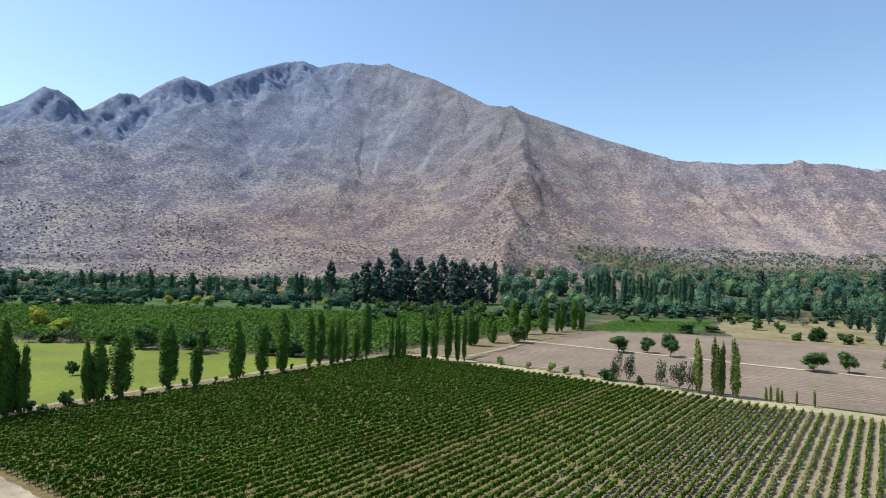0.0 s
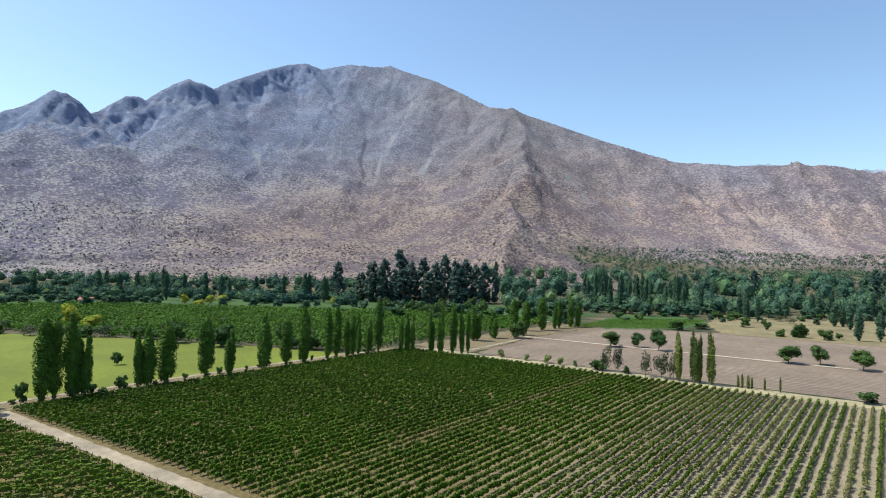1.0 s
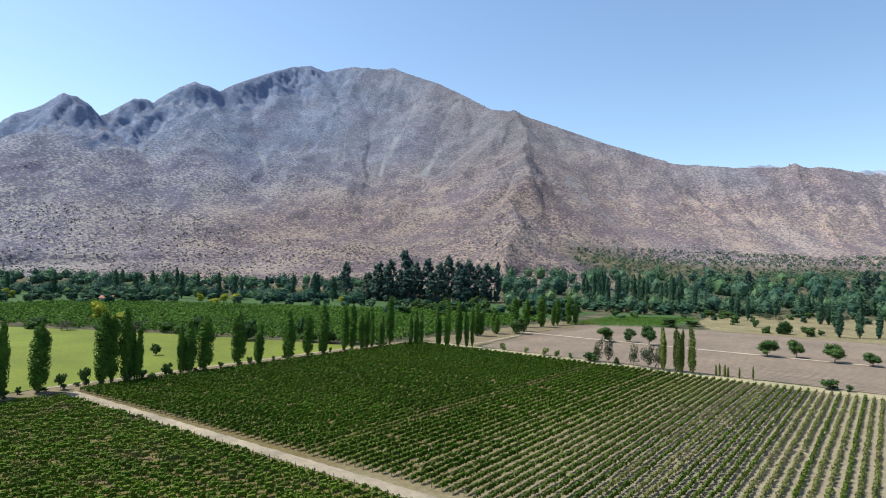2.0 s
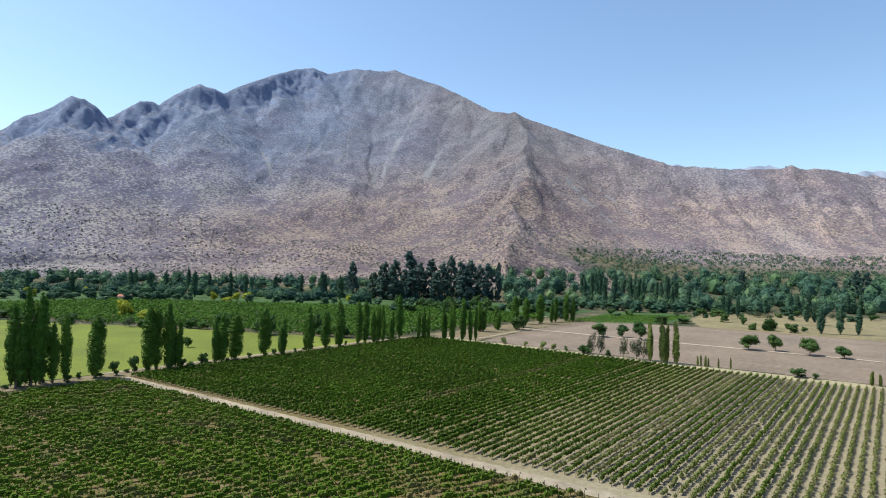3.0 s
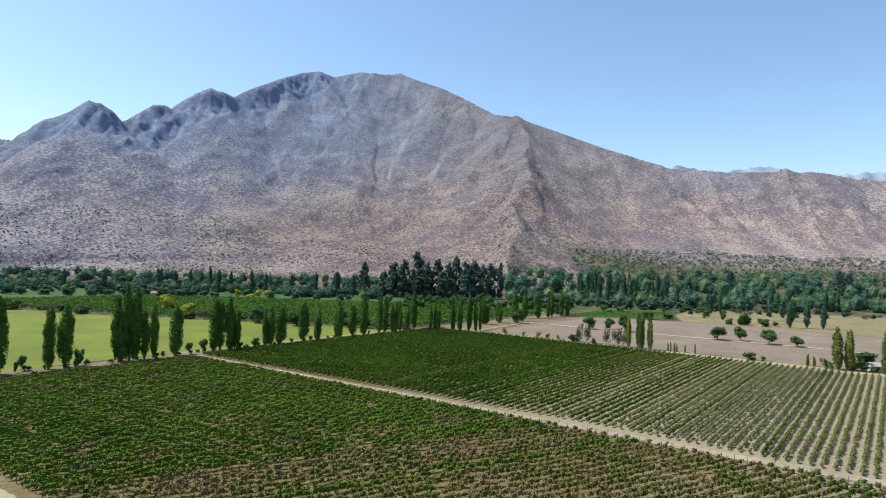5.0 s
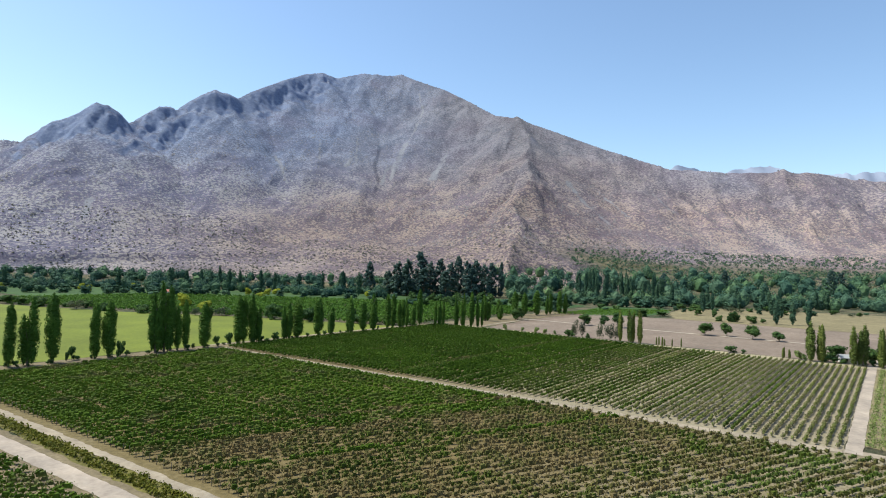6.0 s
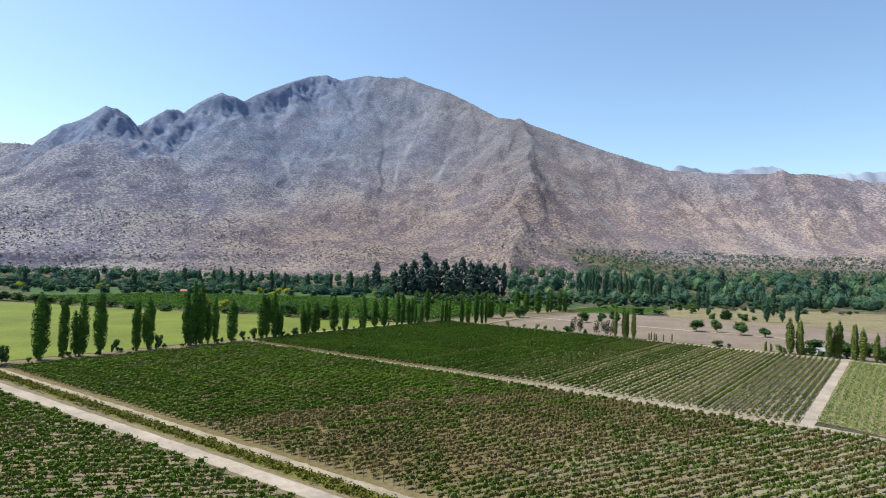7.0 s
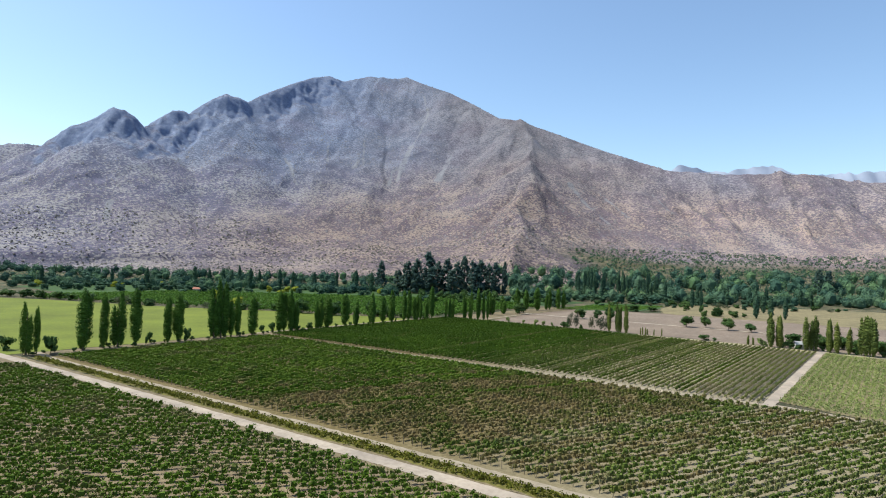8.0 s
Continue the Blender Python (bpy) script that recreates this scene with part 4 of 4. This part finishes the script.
planted(DRY_POPLARS, [(-24, 166.5, 3.6, 0.8), (-23, 166.6, 4.2, 0.8), (-21.5, 166.5, 4.0, 0.9), (-20.6, 166.6, 3.4, 0.7), (-17.5, 166.8, 3.6, 0.8), (-13.8, 167, 4.2, 0.9), (24, 168, 4.5, 1.2), (26, 168.3, 4.0, 1.0)], "bare saplings at the vine row ends", "thin bare leafless sapling stem", "sapling", seed=21, name="sapling")
planted(FAR_POPLARS, scattered(5, 30, (125, 205), (440, 530), (20, 29), (3.6, 5), 4.5), "poplar stand in the woodland", seed=20)

for ob in templates:                                    # the patterns themselves are not part of the place
    for o in (*ob.children_recursive, ob):
        bpy.data.objects.remove(o)


# ---- vines ----
HEART = np.array([(x, y, z) for z, k in ((-1, 0.9), (1, 0.6)) for x, y in ((-k, -k), (k, -k), (k, k), (-k, k))])
HEART_SIDES = np.array(((0, 1, 5, 4), (1, 2, 6, 5), (2, 3, 7, 6), (3, 0, 4, 7), (4, 5, 6, 7)))


def vine_row_mesh(name, seed, length, leaves, missing, pitch=1.15, wide=0.7, tall=1.45, size=0.42, fill=0.62, heart=True, uneven=0.2):
    """Foliage of one row along +y, plant by plant."""
    rng = np.random.default_rng(seed)
    ys = np.arange(0.6, length - 0.3, pitch)
    ys = ys[rng.random(len(ys)) > missing] + 0
    n = len(ys)
    vigour = np.clip(rng.normal(1, uneven, n), 0.5, 1.4)
    d = ball_points(rng, n * leaves).reshape(n, leaves, 3)
    c = d * np.array([wide * 0.5, pitch * fill, tall * 0.36]) * rng.uniform(0.7, 1.15, (n, leaves, 1)) * vigour[:, None, None]
    c[..., 1] += (ys + rng.uniform(-0.12, 0.12, n))[:, None]
    c[..., 0] += rng.normal(0, 0.07, n)[:, None]
    c[..., 2] += tall * 0.58 * vigour[:, None]
    v, f = leaf_quads(rng, c.reshape(-1, 3), d.reshape(-1, 3), size)
    if not heart:
        return mesh_of(name, v, f)
    # a dense heart of stems and leaves in each plant
    form = np.array([wide * 0.25, pitch * fill * 0.5, tall * 0.2]) * vigour[:, None]
    hv = HEART[None] * form[:, None, :] * rng.uniform(0.75, 1.15, (n, 8, 1)) + c.mean(1)[:, None, :]
    hf = HEART_SIDES[None] + (np.arange(n) * 8)[:, None, None] + len(v)
    return mesh_of(name, np.concatenate([v, hv.reshape(-1, 3)]), np.concatenate([f, hf.reshape(-1, 4)]))


def post_mesh(h=1.25, r=0.06):
    return taper([(0, 0, -0.1, r), (0, 0, h, r * 0.85)], 6)


post_data = bpy.data.meshes.new("end_post")
bm = post_mesh()
bm.to_mesh(bm_me := post_data)
bm.free()
post_data.materials.append(M_POST)


def vine_rows(x0, x1, gap, south, north, length, choose, label, group, seed):
    """Rows along y, each with its foliage and an end post at both ends."""
    rng = random.Random(seed)
    x = x0
    while x < x1:
        row = new("vine_row")
        row.matrix_basis = pose(x, south(x), 0.04)
        row.scale.y = (north(x) - south(x)) / length
        fol = new("foliage", rng.choice(choose(x + rng.uniform(-30, 30))))
        fol.parent = row
        if rng.random() < 0.5:
            fol.matrix_basis = pose(0, length, 0, 0, 0, 180)
        for y in (0.0, length):
            p = new("end_post", post_data)
            p.parent = row
            p.matrix_basis = pose(0, y, 0)
        tagged(row, label, "vine row", group)
        x += gap


def row_set(seed, count, length, leaves, missing, mat, **kw):
    out = []
    for k in range(count):
        me = vine_row_mesh("foliage", seed + k, length, leaves, missing, **kw)
        me.materials.append(mat)
        out.append(me)
    return out


dense = row_set(200, 5, 120.6, 25, 0.02, M_VINE, wide=0.8, size=0.36, tall=1.4, uneven=0.08, fill=0.95)
medium = row_set(206, 4, 120.6, 23, 0.03, M_VINE_MID, wide=0.7, size=0.34, tall=1.25, uneven=0.09, fill=0.95)
light = row_set(212, 4, 120.6, 24, 0.05, M_VINE_PALE, wide=0.74, size=0.32, tall=1.12, uneven=0.12, fill=0.9)
vine_rows(-133.64, 50.8, 1.82, rows_start, rows_end, 120.6, lambda x: dense if x < -42 else medium if x < 8 else light, "long trellised row of leafy green grapevines", "vine rows before the poplar corner", 1)
# the block between the tracks: its rows run askew to the others
SKEW = 24.0
FULL = 87.3
THICK = dict(wide=0.95, size=0.36, pitch=1.25, fill=0.95, tall=1.3)
thick = row_set(220, 3, FULL, 25, 0.05, M_VINE_DRY, **THICK)
gappy = row_set(240, 5, FULL, 23, 0.09, M_VINE_BROWN, wide=0.9, size=0.36, pitch=1.25, fill=0.66, tall=1.3)
tidy = row_set(246, 4, FULL, 23, 0.05, M_VINE_TAN, wide=0.8, size=0.35, pitch=1.25, fill=0.7, tall=1.25)


def skew_row(x, y, length, me, rng):
    row = new("vine_row")
    row.matrix_basis = pose(x, y, 0.035, 0, 0, -SKEW)
    fol = new("foliage", me)
    fol.parent = row
    if rng.random() < 0.5:
        fol.matrix_basis = pose(0, length, 0, 0, 0, 180)
    for q in (0.0, length):
        p = new("end_post", post_data)
        p.parent = row
        p.matrix_basis = pose(0, q, 0)
    tagged(row, "patchy trellised row of grapevines with browning gaps", "vine row", "vine rows between the tracks")


def south_block():
    rng = random.Random(2)
    x = -130.0
    while x < 96:
        at = x + rng.uniform(-28, 28)
        skew_row(x, block_start(x), FULL, rng.choice(thick if at < -40 else gappy if at < 30 else tidy), rng)
        x += 2.025
    y = block_start(-130) + 4.55
    while y < mid_y(-130) - 4:
        long = (mid_y(-130) - 2.6 - y) / (math.cos(radians(SKEW)) - 0.0575 * math.sin(radians(SKEW)))
        skew_row(-130, y, long, row_set(500 + int(y), 1, long, 28, 0.05, M_VINE_DRY, **THICK)[0], rng)
        y += 4.55


south_block()


def vine_block(name, seed, x0, x1, gap, south, length, leaves, missing, mat, label, **kw):
    vs_, fs_, at = [], [], 0
    for k, x in enumerate(np.arange(x0, x1, gap)):
        me = vine_row_mesh("row", seed + k, length, leaves, missing, heart=False, **kw)
        v = np.empty(len(me.vertices) * 3, np.float32)
        me.vertices.foreach_get("co", v)
        v = v.reshape(-1, 3) + (x, south(x), 0.04)
        vs_.append(v)
        fs_.append(np.arange(len(v)).reshape(-1, 4) + at)
        at += len(v)
        bpy.data.meshes.remove(me)
    setting(name, mesh_of(name, np.concatenate(vs_), np.concatenate(fs_)), mat, label, "vines", "stuff")


def near_block():
    """The block south of the gravel road, row by row, cut at the road."""
    a = radians(40)
    along, out = np.array((math.sin(a), math.cos(a))), np.array((math.cos(a), -math.sin(a)))
    vs_, fs_, at = [], [], 0
    for k, off in enumerate(np.arange(-75, 140, 1.85)):
        me = vine_row_mesh("row", 300 + k, 230.0, 30, 0.09, wide=0.9, size=0.35, pitch=1.3, fill=0.66, tall=1.25)
        v = np.empty(len(me.vertices) * 3, np.float32)
        me.vertices.foreach_get("co", v)
        bpy.data.meshes.remove(me)
        v = v.reshape(-1, 3)
        count = len(v) // (30 * 4 + 8)                     # plant by plant: leaves, then hearts
        v = np.concatenate([v[:count * 120].reshape(count, 120, 3), v[count * 120:].reshape(count, 8, 3)], 1)
        start = np.array((-50.0, -100.0)) + out * off - along * 130
        xy = v[..., 0:1] * out + v[..., 1:2] * along + start
        mid = xy.mean(1)
        keep = (mid[:, 0] > -134) & (mid[:, 0] < 40) & (mid[:, 1] < gravel_y(mid[:, 0]) - 3.0) & (mid[:, 1] > -106)
        v = np.concatenate([xy, v[..., 2:3] + 0.04], 2)[keep]
        faces = np.concatenate([np.arange(120).reshape(-1, 4), HEART_SIDES + 120])
        fs_.append((faces[None] + (np.arange(len(v)) * 128)[:, None, None]).reshape(-1, 4) + at)
        vs_.append(v.reshape(-1, 3))
        at += len(v) * 128
    setting("vine_rows", mesh_of("vine_rows", np.concatenate(vs_), np.concatenate(fs_)), M_VINE_DRY, "rows of leafy grapevines with dry patches", "vines", "stuff")


near_block()
vine_block("young_vines", 420, 55.0, 112, 1.9, lambda x: max(58.5 - 0.2526 * x, 39.6), 118.0, 17, 0.06, M_PALE_VINE, "pale green young vines in loose rows", tall=0.9, wide=1.8, size=0.36)


def verge_plants():
    """A ragged line of weeds and low shrubs between the two gravel tracks."""
    rng = np.random.default_rng(61)
    x = np.arange(-130, 60, 0.2)
    c = np.stack([x + rng.normal(0, 0.3, len(x)), weeds_y(x) + rng.choice((-0.8, 0.5), len(x)) + rng.normal(0, 0.35, len(x)), np.full(len(x), 0.25)], 1)
    d = ball_points(rng, len(x) * 12).reshape(len(x), 12, 3)
    d[..., 2] = np.abs(d[..., 2])
    p = c[:, None, :] + d * np.array([0.7, 0.5, 0.7]) * rng.uniform(0.5, 1.2, (len(x), 1, 1))
    v, f = leaf_quads(rng, p.reshape(-1, 3), d.reshape(-1, 3), 0.36)
    setting("verge_plants", mesh_of("verge_plants", v, f), M_VERGE, "ragged line of weeds and low shrubs", "weeds", "stuff")


verge_plants()


def furrows():
    """Low crests of loose earth along the ploughed field."""
    rng = np.random.default_rng(62)
    vs_, fs_, at = [], [], 0
    x = np.arange(-110, 73, 2.6)
    n = len(x)
    for y0 in np.arange(171, 314, 2.7):
        if abs(y0 - 228.5) < 3:
            continue
        y = y0 + 0.04 * x + rng.normal(0, 0.1, n)
        tall, wide = rng.uniform(0.04, 0.16, n), rng.uniform(0.25, 0.55, n)
        low = np.full(n, 0.045)
        v = np.stack([np.stack([x, y - wide, low], 1), np.stack([x, y, 0.056 + tall], 1), np.stack([x, y + wide, low], 1)], 1).reshape(-1, 3)
        i = np.arange(n - 1) * 3 + at
        fs_ += [np.stack([i, i + 3, i + 4, i + 1], 1), np.stack([i + 1, i + 4, i + 5, i + 2], 1)]
        vs_.append(v)
        at += len(v)
    setting("furrows", mesh_of("furrows", np.concatenate(vs_), np.concatenate(fs_), True), M_FURROW, "faint pale furrow crests across bare earth", "furrows", "stuff")


furrows()
vine_block("low_vines", 540, -128, -84, 2.4, lambda x: 292.0 + (x + 110) * 0.9, 78.0, 10, 0.05, M_ORCHARD, "green field of low vines", tall=1.2, wide=1.3)


# orchard of bushy rows behind the poplars
def orchard():
    rng = np.random.default_rng(77)
    vs_, fs_, at = [], [], 0
    for y in np.arange(28, 300, 4.8):
        for x in np.arange(-420, -144, 2.4):
            u, v = x * ACROSS[0] + y * ACROSS[1], x * AHEAD[0] + y * AHEAD[1]
            if y < 134 + 0.45 * (x + 148) or v > 372 or (x > -150 and y > 290) or rng.random() < 0.07:
                continue
            d = ball_points(rng, 20)
            d[:, 2] = np.abs(d[:, 2])
            c = d * (1.5, 1.25, 1.8) * rng.uniform(0.75, 1.1, (20, 1)) * rng.uniform(0.8, 1.15) + (x + rng.normal(0, 0.3), y + rng.normal(0, 0.25), 0.7)
            q, f = leaf_quads(rng, c, d, 0.95)
            vs_.append(q)
            fs_.append(f + at)
            at += len(q)
    setting("orchard", mesh_of("orchard", np.concatenate(vs_), np.concatenate(fs_)), M_ORCHARD, "dense lush green orchard rows behind the poplars", "orchard", "stuff")


orchard()


# far woods and hill scrub
def woods(name, seed, count, across, ahead, sizes, leaves, leaf_size, mat, label, tall=0.8, heart=0.0, highest=0):
    """Many far crowns: leaves round a rough heart."""
    rng = np.random.default_rng(seed)
    u, v = rng.uniform(*across, count), rng.uniform(*ahead, count)
    keep = terrain(u, v) < (highest or 1e9)
    u, v = u[keep], v[keep]
    count = len(u)
    z, r = terrain(u, v), rng.uniform(*sizes, count)
    x, y = u * ACROSS[0] + v * AHEAD[0], u * ACROSS[1] + v * AHEAD[1]
    d = ball_points(rng, count * leaves).reshape(count, leaves, 3)
    d[..., 2] = d[..., 2] * 0.7 + 0.3
    tall = tall * rng.uniform(0.75, 1.5, count)
    form = np.stack([r, r, r * tall], 1)
    at = np.stack([x, y, z + r * tall * 0.55], 1)
    c = d * rng.uniform(0.75, 1.08, (count, leaves, 1)) * form[:, None, :] + at[:, None, :]
    q, f = leaf_quads(rng, c.reshape(-1, 3), d.reshape(-1, 3), leaf_size)
    if heart:
        bm = bmesh.new()
        bmesh.ops.create_icosphere(bm, subdivisions=1, radius=1)
        ball = np.array([v.co for v in bm.verts])
        tri = np.array([[v.index for v in face.verts] for face in bm.faces])
        bm.free()
        hv = (ball * rng.uniform(0.75, 1.05, (count, len(ball), 1)) * heart * form[:, None, :] + at[:, None, :]).reshape(-1, 3)
        hf = (tri[None] + (np.arange(count) * len(ball))[:, None, None]).reshape(-1, 3)
        mid = (hv[hf[:, 0]] + hv[hf[:, 2]]) / 2
        hf = np.concatenate([hf, (np.arange(len(hf)) + len(hv))[:, None]], 1)
        f = np.concatenate([f, hf + len(q)])
        q = np.concatenate([q, hv, mid])
    me = mesh_of(name, q, f)
    tone = rng.random(count).astype(np.float32)
    tones = [np.repeat(tone, leaves * 4)] + ([np.repeat(tone, 12), np.repeat(tone, 20)] if heart else [])
    me.attributes.new("tone", "FLOAT", "POINT").data.foreach_set("value", np.concatenate(tones))
    setting(name, me, mat, label, "trees", "stuff")


woods("far_woods", 1, 560, (50, 950), (500, 760), (4.0, 10.0), 120, 1.6, M_HAZED_FAR_WOODS, "dense haze-blued woodland at the mountain foot", 1.1, 0.8, 22)
woods("far_woods", 2, 520, (-760, -40), (455, 590), (3.0, 6.5), 80, 1.4, M_HAZED_FAR_WOODS, "haze-blued trees along the mountain foot", 0.9, 0.8, 18)
woods("woodland", 5, 130, (50, 460), (425, 512), (4.5, 8.5), 170, 1.2, M_HAZED_FAR_WOODS, "haze-blued woodland behind the dry meadow", 1.0, 0.8)
woods("woodland", 6, 100, (-440, -70), (425, 472), (3.5, 6.5), 150, 1.1, M_HAZED_FAR_WOODS, "haze-blued woodland behind the far fields", 0.95, 0.8)
woods("foot_scrub", 3, 2600, (170, 1000), (700, 900), (1.2, 3.2), 14, 1.5, M_HAZED_FAR_WOODS, "green shrubs on the lower slope", highest=62)


def scrub(name, seed, count, across, ahead, sizes, mat, label, low=8.0, high=1e9, clump=0.5, domed=True):
    """Low shrubs dotted over the slopes, thicker in some places than in others; each a small uneven dome."""
    rng = np.random.default_rng(seed)
    u, v = rng.uniform(*across, count * 3), rng.uniform(*ahead, count * 3)
    z = terrain(u, v)
    dense = 0.6 * vnoise(u / 70, v / 70, seed) + 0.4 * vnoise(u / 23, v / 23, seed + 1)
    bare = np.minimum(*(fall_from(u, v, [(a, b, 10) for a, b in line], 1, 1)[1] for _, line in (CHUTES[1], CHUTES[4]))) < 9
    bare |= craggy(u, fall_from(u, v, CREST, 1, 1)[1]) > 0.15
    keep = np.flatnonzero((z > low) & (z < high) & (dense + rng.uniform(-0.35, 0.35, len(u)) > clump) & ~bare)[:count]
    u, v, z = u[keep], v[keep], z[keep]
    k, sides = len(u), 5
    r = rng.uniform(*sizes, k) * rng.choice((0.7, 1.0, 1.35), k)
    x, y = u * ACROSS[0] + v * AHEAD[0], u * ACROSS[1] + v * AHEAD[1]
    a = rng.uniform(0, 6.28, (k, 1)) + np.arange(sides) * 2 * math.pi / sides
    out = r[:, None] * rng.uniform(0.7, 1.25, (k, sides))
    rings = [np.stack([x[:, None] + out * np.cos(a), y[:, None] + out * np.sin(a), z[:, None] + r[:, None] * rng.uniform(*lift, (k, sides))], 2) for lift in ((-0.6, -0.2), (0.45, 0.9))[: 2 if domed else 1]]
    top = np.stack([x + r * rng.uniform(-0.3, 0.3, k), y + r * rng.uniform(-0.3, 0.3, k), z + r * rng.uniform(0.95, 1.4, k)], 1)[:, None]
    verts = np.concatenate(rings + [top], 1).reshape(-1, 3)
    j, m = np.arange(sides), sides * (len(rings) - 1)
    n2 = (j + 1) % sides
    tri = [np.stack([j + m, n2 + m, np.full(sides, m + sides)], 1)]
    if domed:
        tri += [np.stack([j, n2, j + m], 1), np.stack([n2, n2 + m, j + m], 1)]
    tri, many = np.concatenate(tri), m + sides + 1
    setting(name, mesh_of(name, verts, (tri[None] + (np.arange(k) * many)[:, None, None]).reshape(-1, 3), True), mat, label, "shrubs", "stuff")


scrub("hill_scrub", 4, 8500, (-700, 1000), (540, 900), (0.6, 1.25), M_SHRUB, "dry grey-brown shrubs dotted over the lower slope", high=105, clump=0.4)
scrub("mountain_scrub", 40, 22000, (-1100, 1050), (660, 1800), (0.8, 1.8), M_SHRUB_HAZED, "dry scrub dotted over the mountain face, paled by painted haze", 60, clump=0.45, domed=False)


# ---- houses ----
def box_bm(x0, x1, y0, y1, z0, z1):
    bm = bmesh.new()
    bmesh.ops.create_cube(bm, size=1)
    for v in bm.verts:
        v.co = Vector(((x0 + x1) / 2 + v.co.x * (x1 - x0), (y0 + y1) / 2 + v.co.y * (y1 - y0), (z0 + z1) / 2 + v.co.z * (z1 - z0)))
    return bm


def gable_roof(x, y, low, high, thick=0.14):
    """Two slopes with thickness, overhanging walls of half sizes x and y."""
    bm = bmesh.new()
    rings = []
    for lift in (0.0, thick):
        rings.append([bm.verts.new((sx * (x + 0.5), sy * (y + 0.6), (low if sy else high) + lift)) for sx in (-1, 1) for sy in (-1, 0, 1)])
    lo, hi = rings
    for f in ((0, 1, 4, 3), (1, 2, 5, 4)):
        bm.faces.new([hi[k] for k in f][::-1])
        bm.faces.new([lo[k] for k in f])
    for p, q in ((0, 1), (1, 2), (2, 5), (5, 4), (4, 3), (3, 0)):
        bm.faces.new((lo[p], hi[p], hi[q], lo[q]))
    bmesh.ops.recalc_face_normals(bm, faces=bm.faces)
    return bm


def gable_wall(x, y, low, high):
    """Walls with their gable ends."""
    bm = bmesh.new()
    foot = [bm.verts.new((sx * x, sy * y, -0.2)) for sx, sy in ((-1, -1), (1, -1), (1, 1), (-1, 1))]
    eave = [bm.verts.new((sx * x, sy * y, low)) for sx, sy in ((-1, -1), (1, -1), (1, 1), (-1, 1))]
    west, east = bm.verts.new((-x, 0, high)), bm.verts.new((x, 0, high))
    for f in ((foot[0], foot[1], eave[1], eave[0]), (foot[2], foot[3], eave[3], eave[2]), (foot[1], foot[2], eave[2], east, eave[1]), (foot[3], foot[0], eave[0], west, eave[3]), (eave[0], eave[1], east, west), (eave[2], eave[3], west, east)):
        bm.faces.new(f)
    return bm


def farm_house(name, at, turn, x, y, low, high, roof, label, roof_label):
    house = new(name)
    house.matrix_basis = pose(*at, 0, 0, turn)
    part("wall", gable_wall(x, y, low, high), M_WALL, house)
    part("roof", gable_roof(x, y, low, high), roof, house, roof_label)
    part("door", box_bm(-0.45, 0.45, -y - 0.05, -y + 0.05, 0, 2.0), M_POST, house, "weathered wooden door")
    for k in (-0.62, 0.55):
        window = part("window", box_bm(k * x - 0.55, k * x + 0.55, -y - 0.06, -y + 0.04, 0.95, 2.0), M_POST, house)
        part("pane", box_bm(k * x - 0.46, k * x + 0.46, -y - 0.075, -y - 0.061, 1.04, 1.91), M_GLASS, window, "dark window glass")
    tagged(house, label, "house")


farm_house("farm_house", (45.5, 173.5, 0), 20, 3.8, 2.1, 2.1, 3.2, M_ROOF, "small white farm house half hidden behind poplars", "pale grey metal roof")
farm_house("farm_house", (-421.5, 158.6, 0), 40, 4.2, 2.6, 2.6, 4.2, M_TILE, "white farm house with a red roof among far trees", "faded red tile roof")
farm_house("shed", (-262, 394, 0), 35, 4.0, 2.0, 2.3, 3.2, M_ROOF, "pale low farm shed beside the eucalyptus grove", "pale grey metal roof")
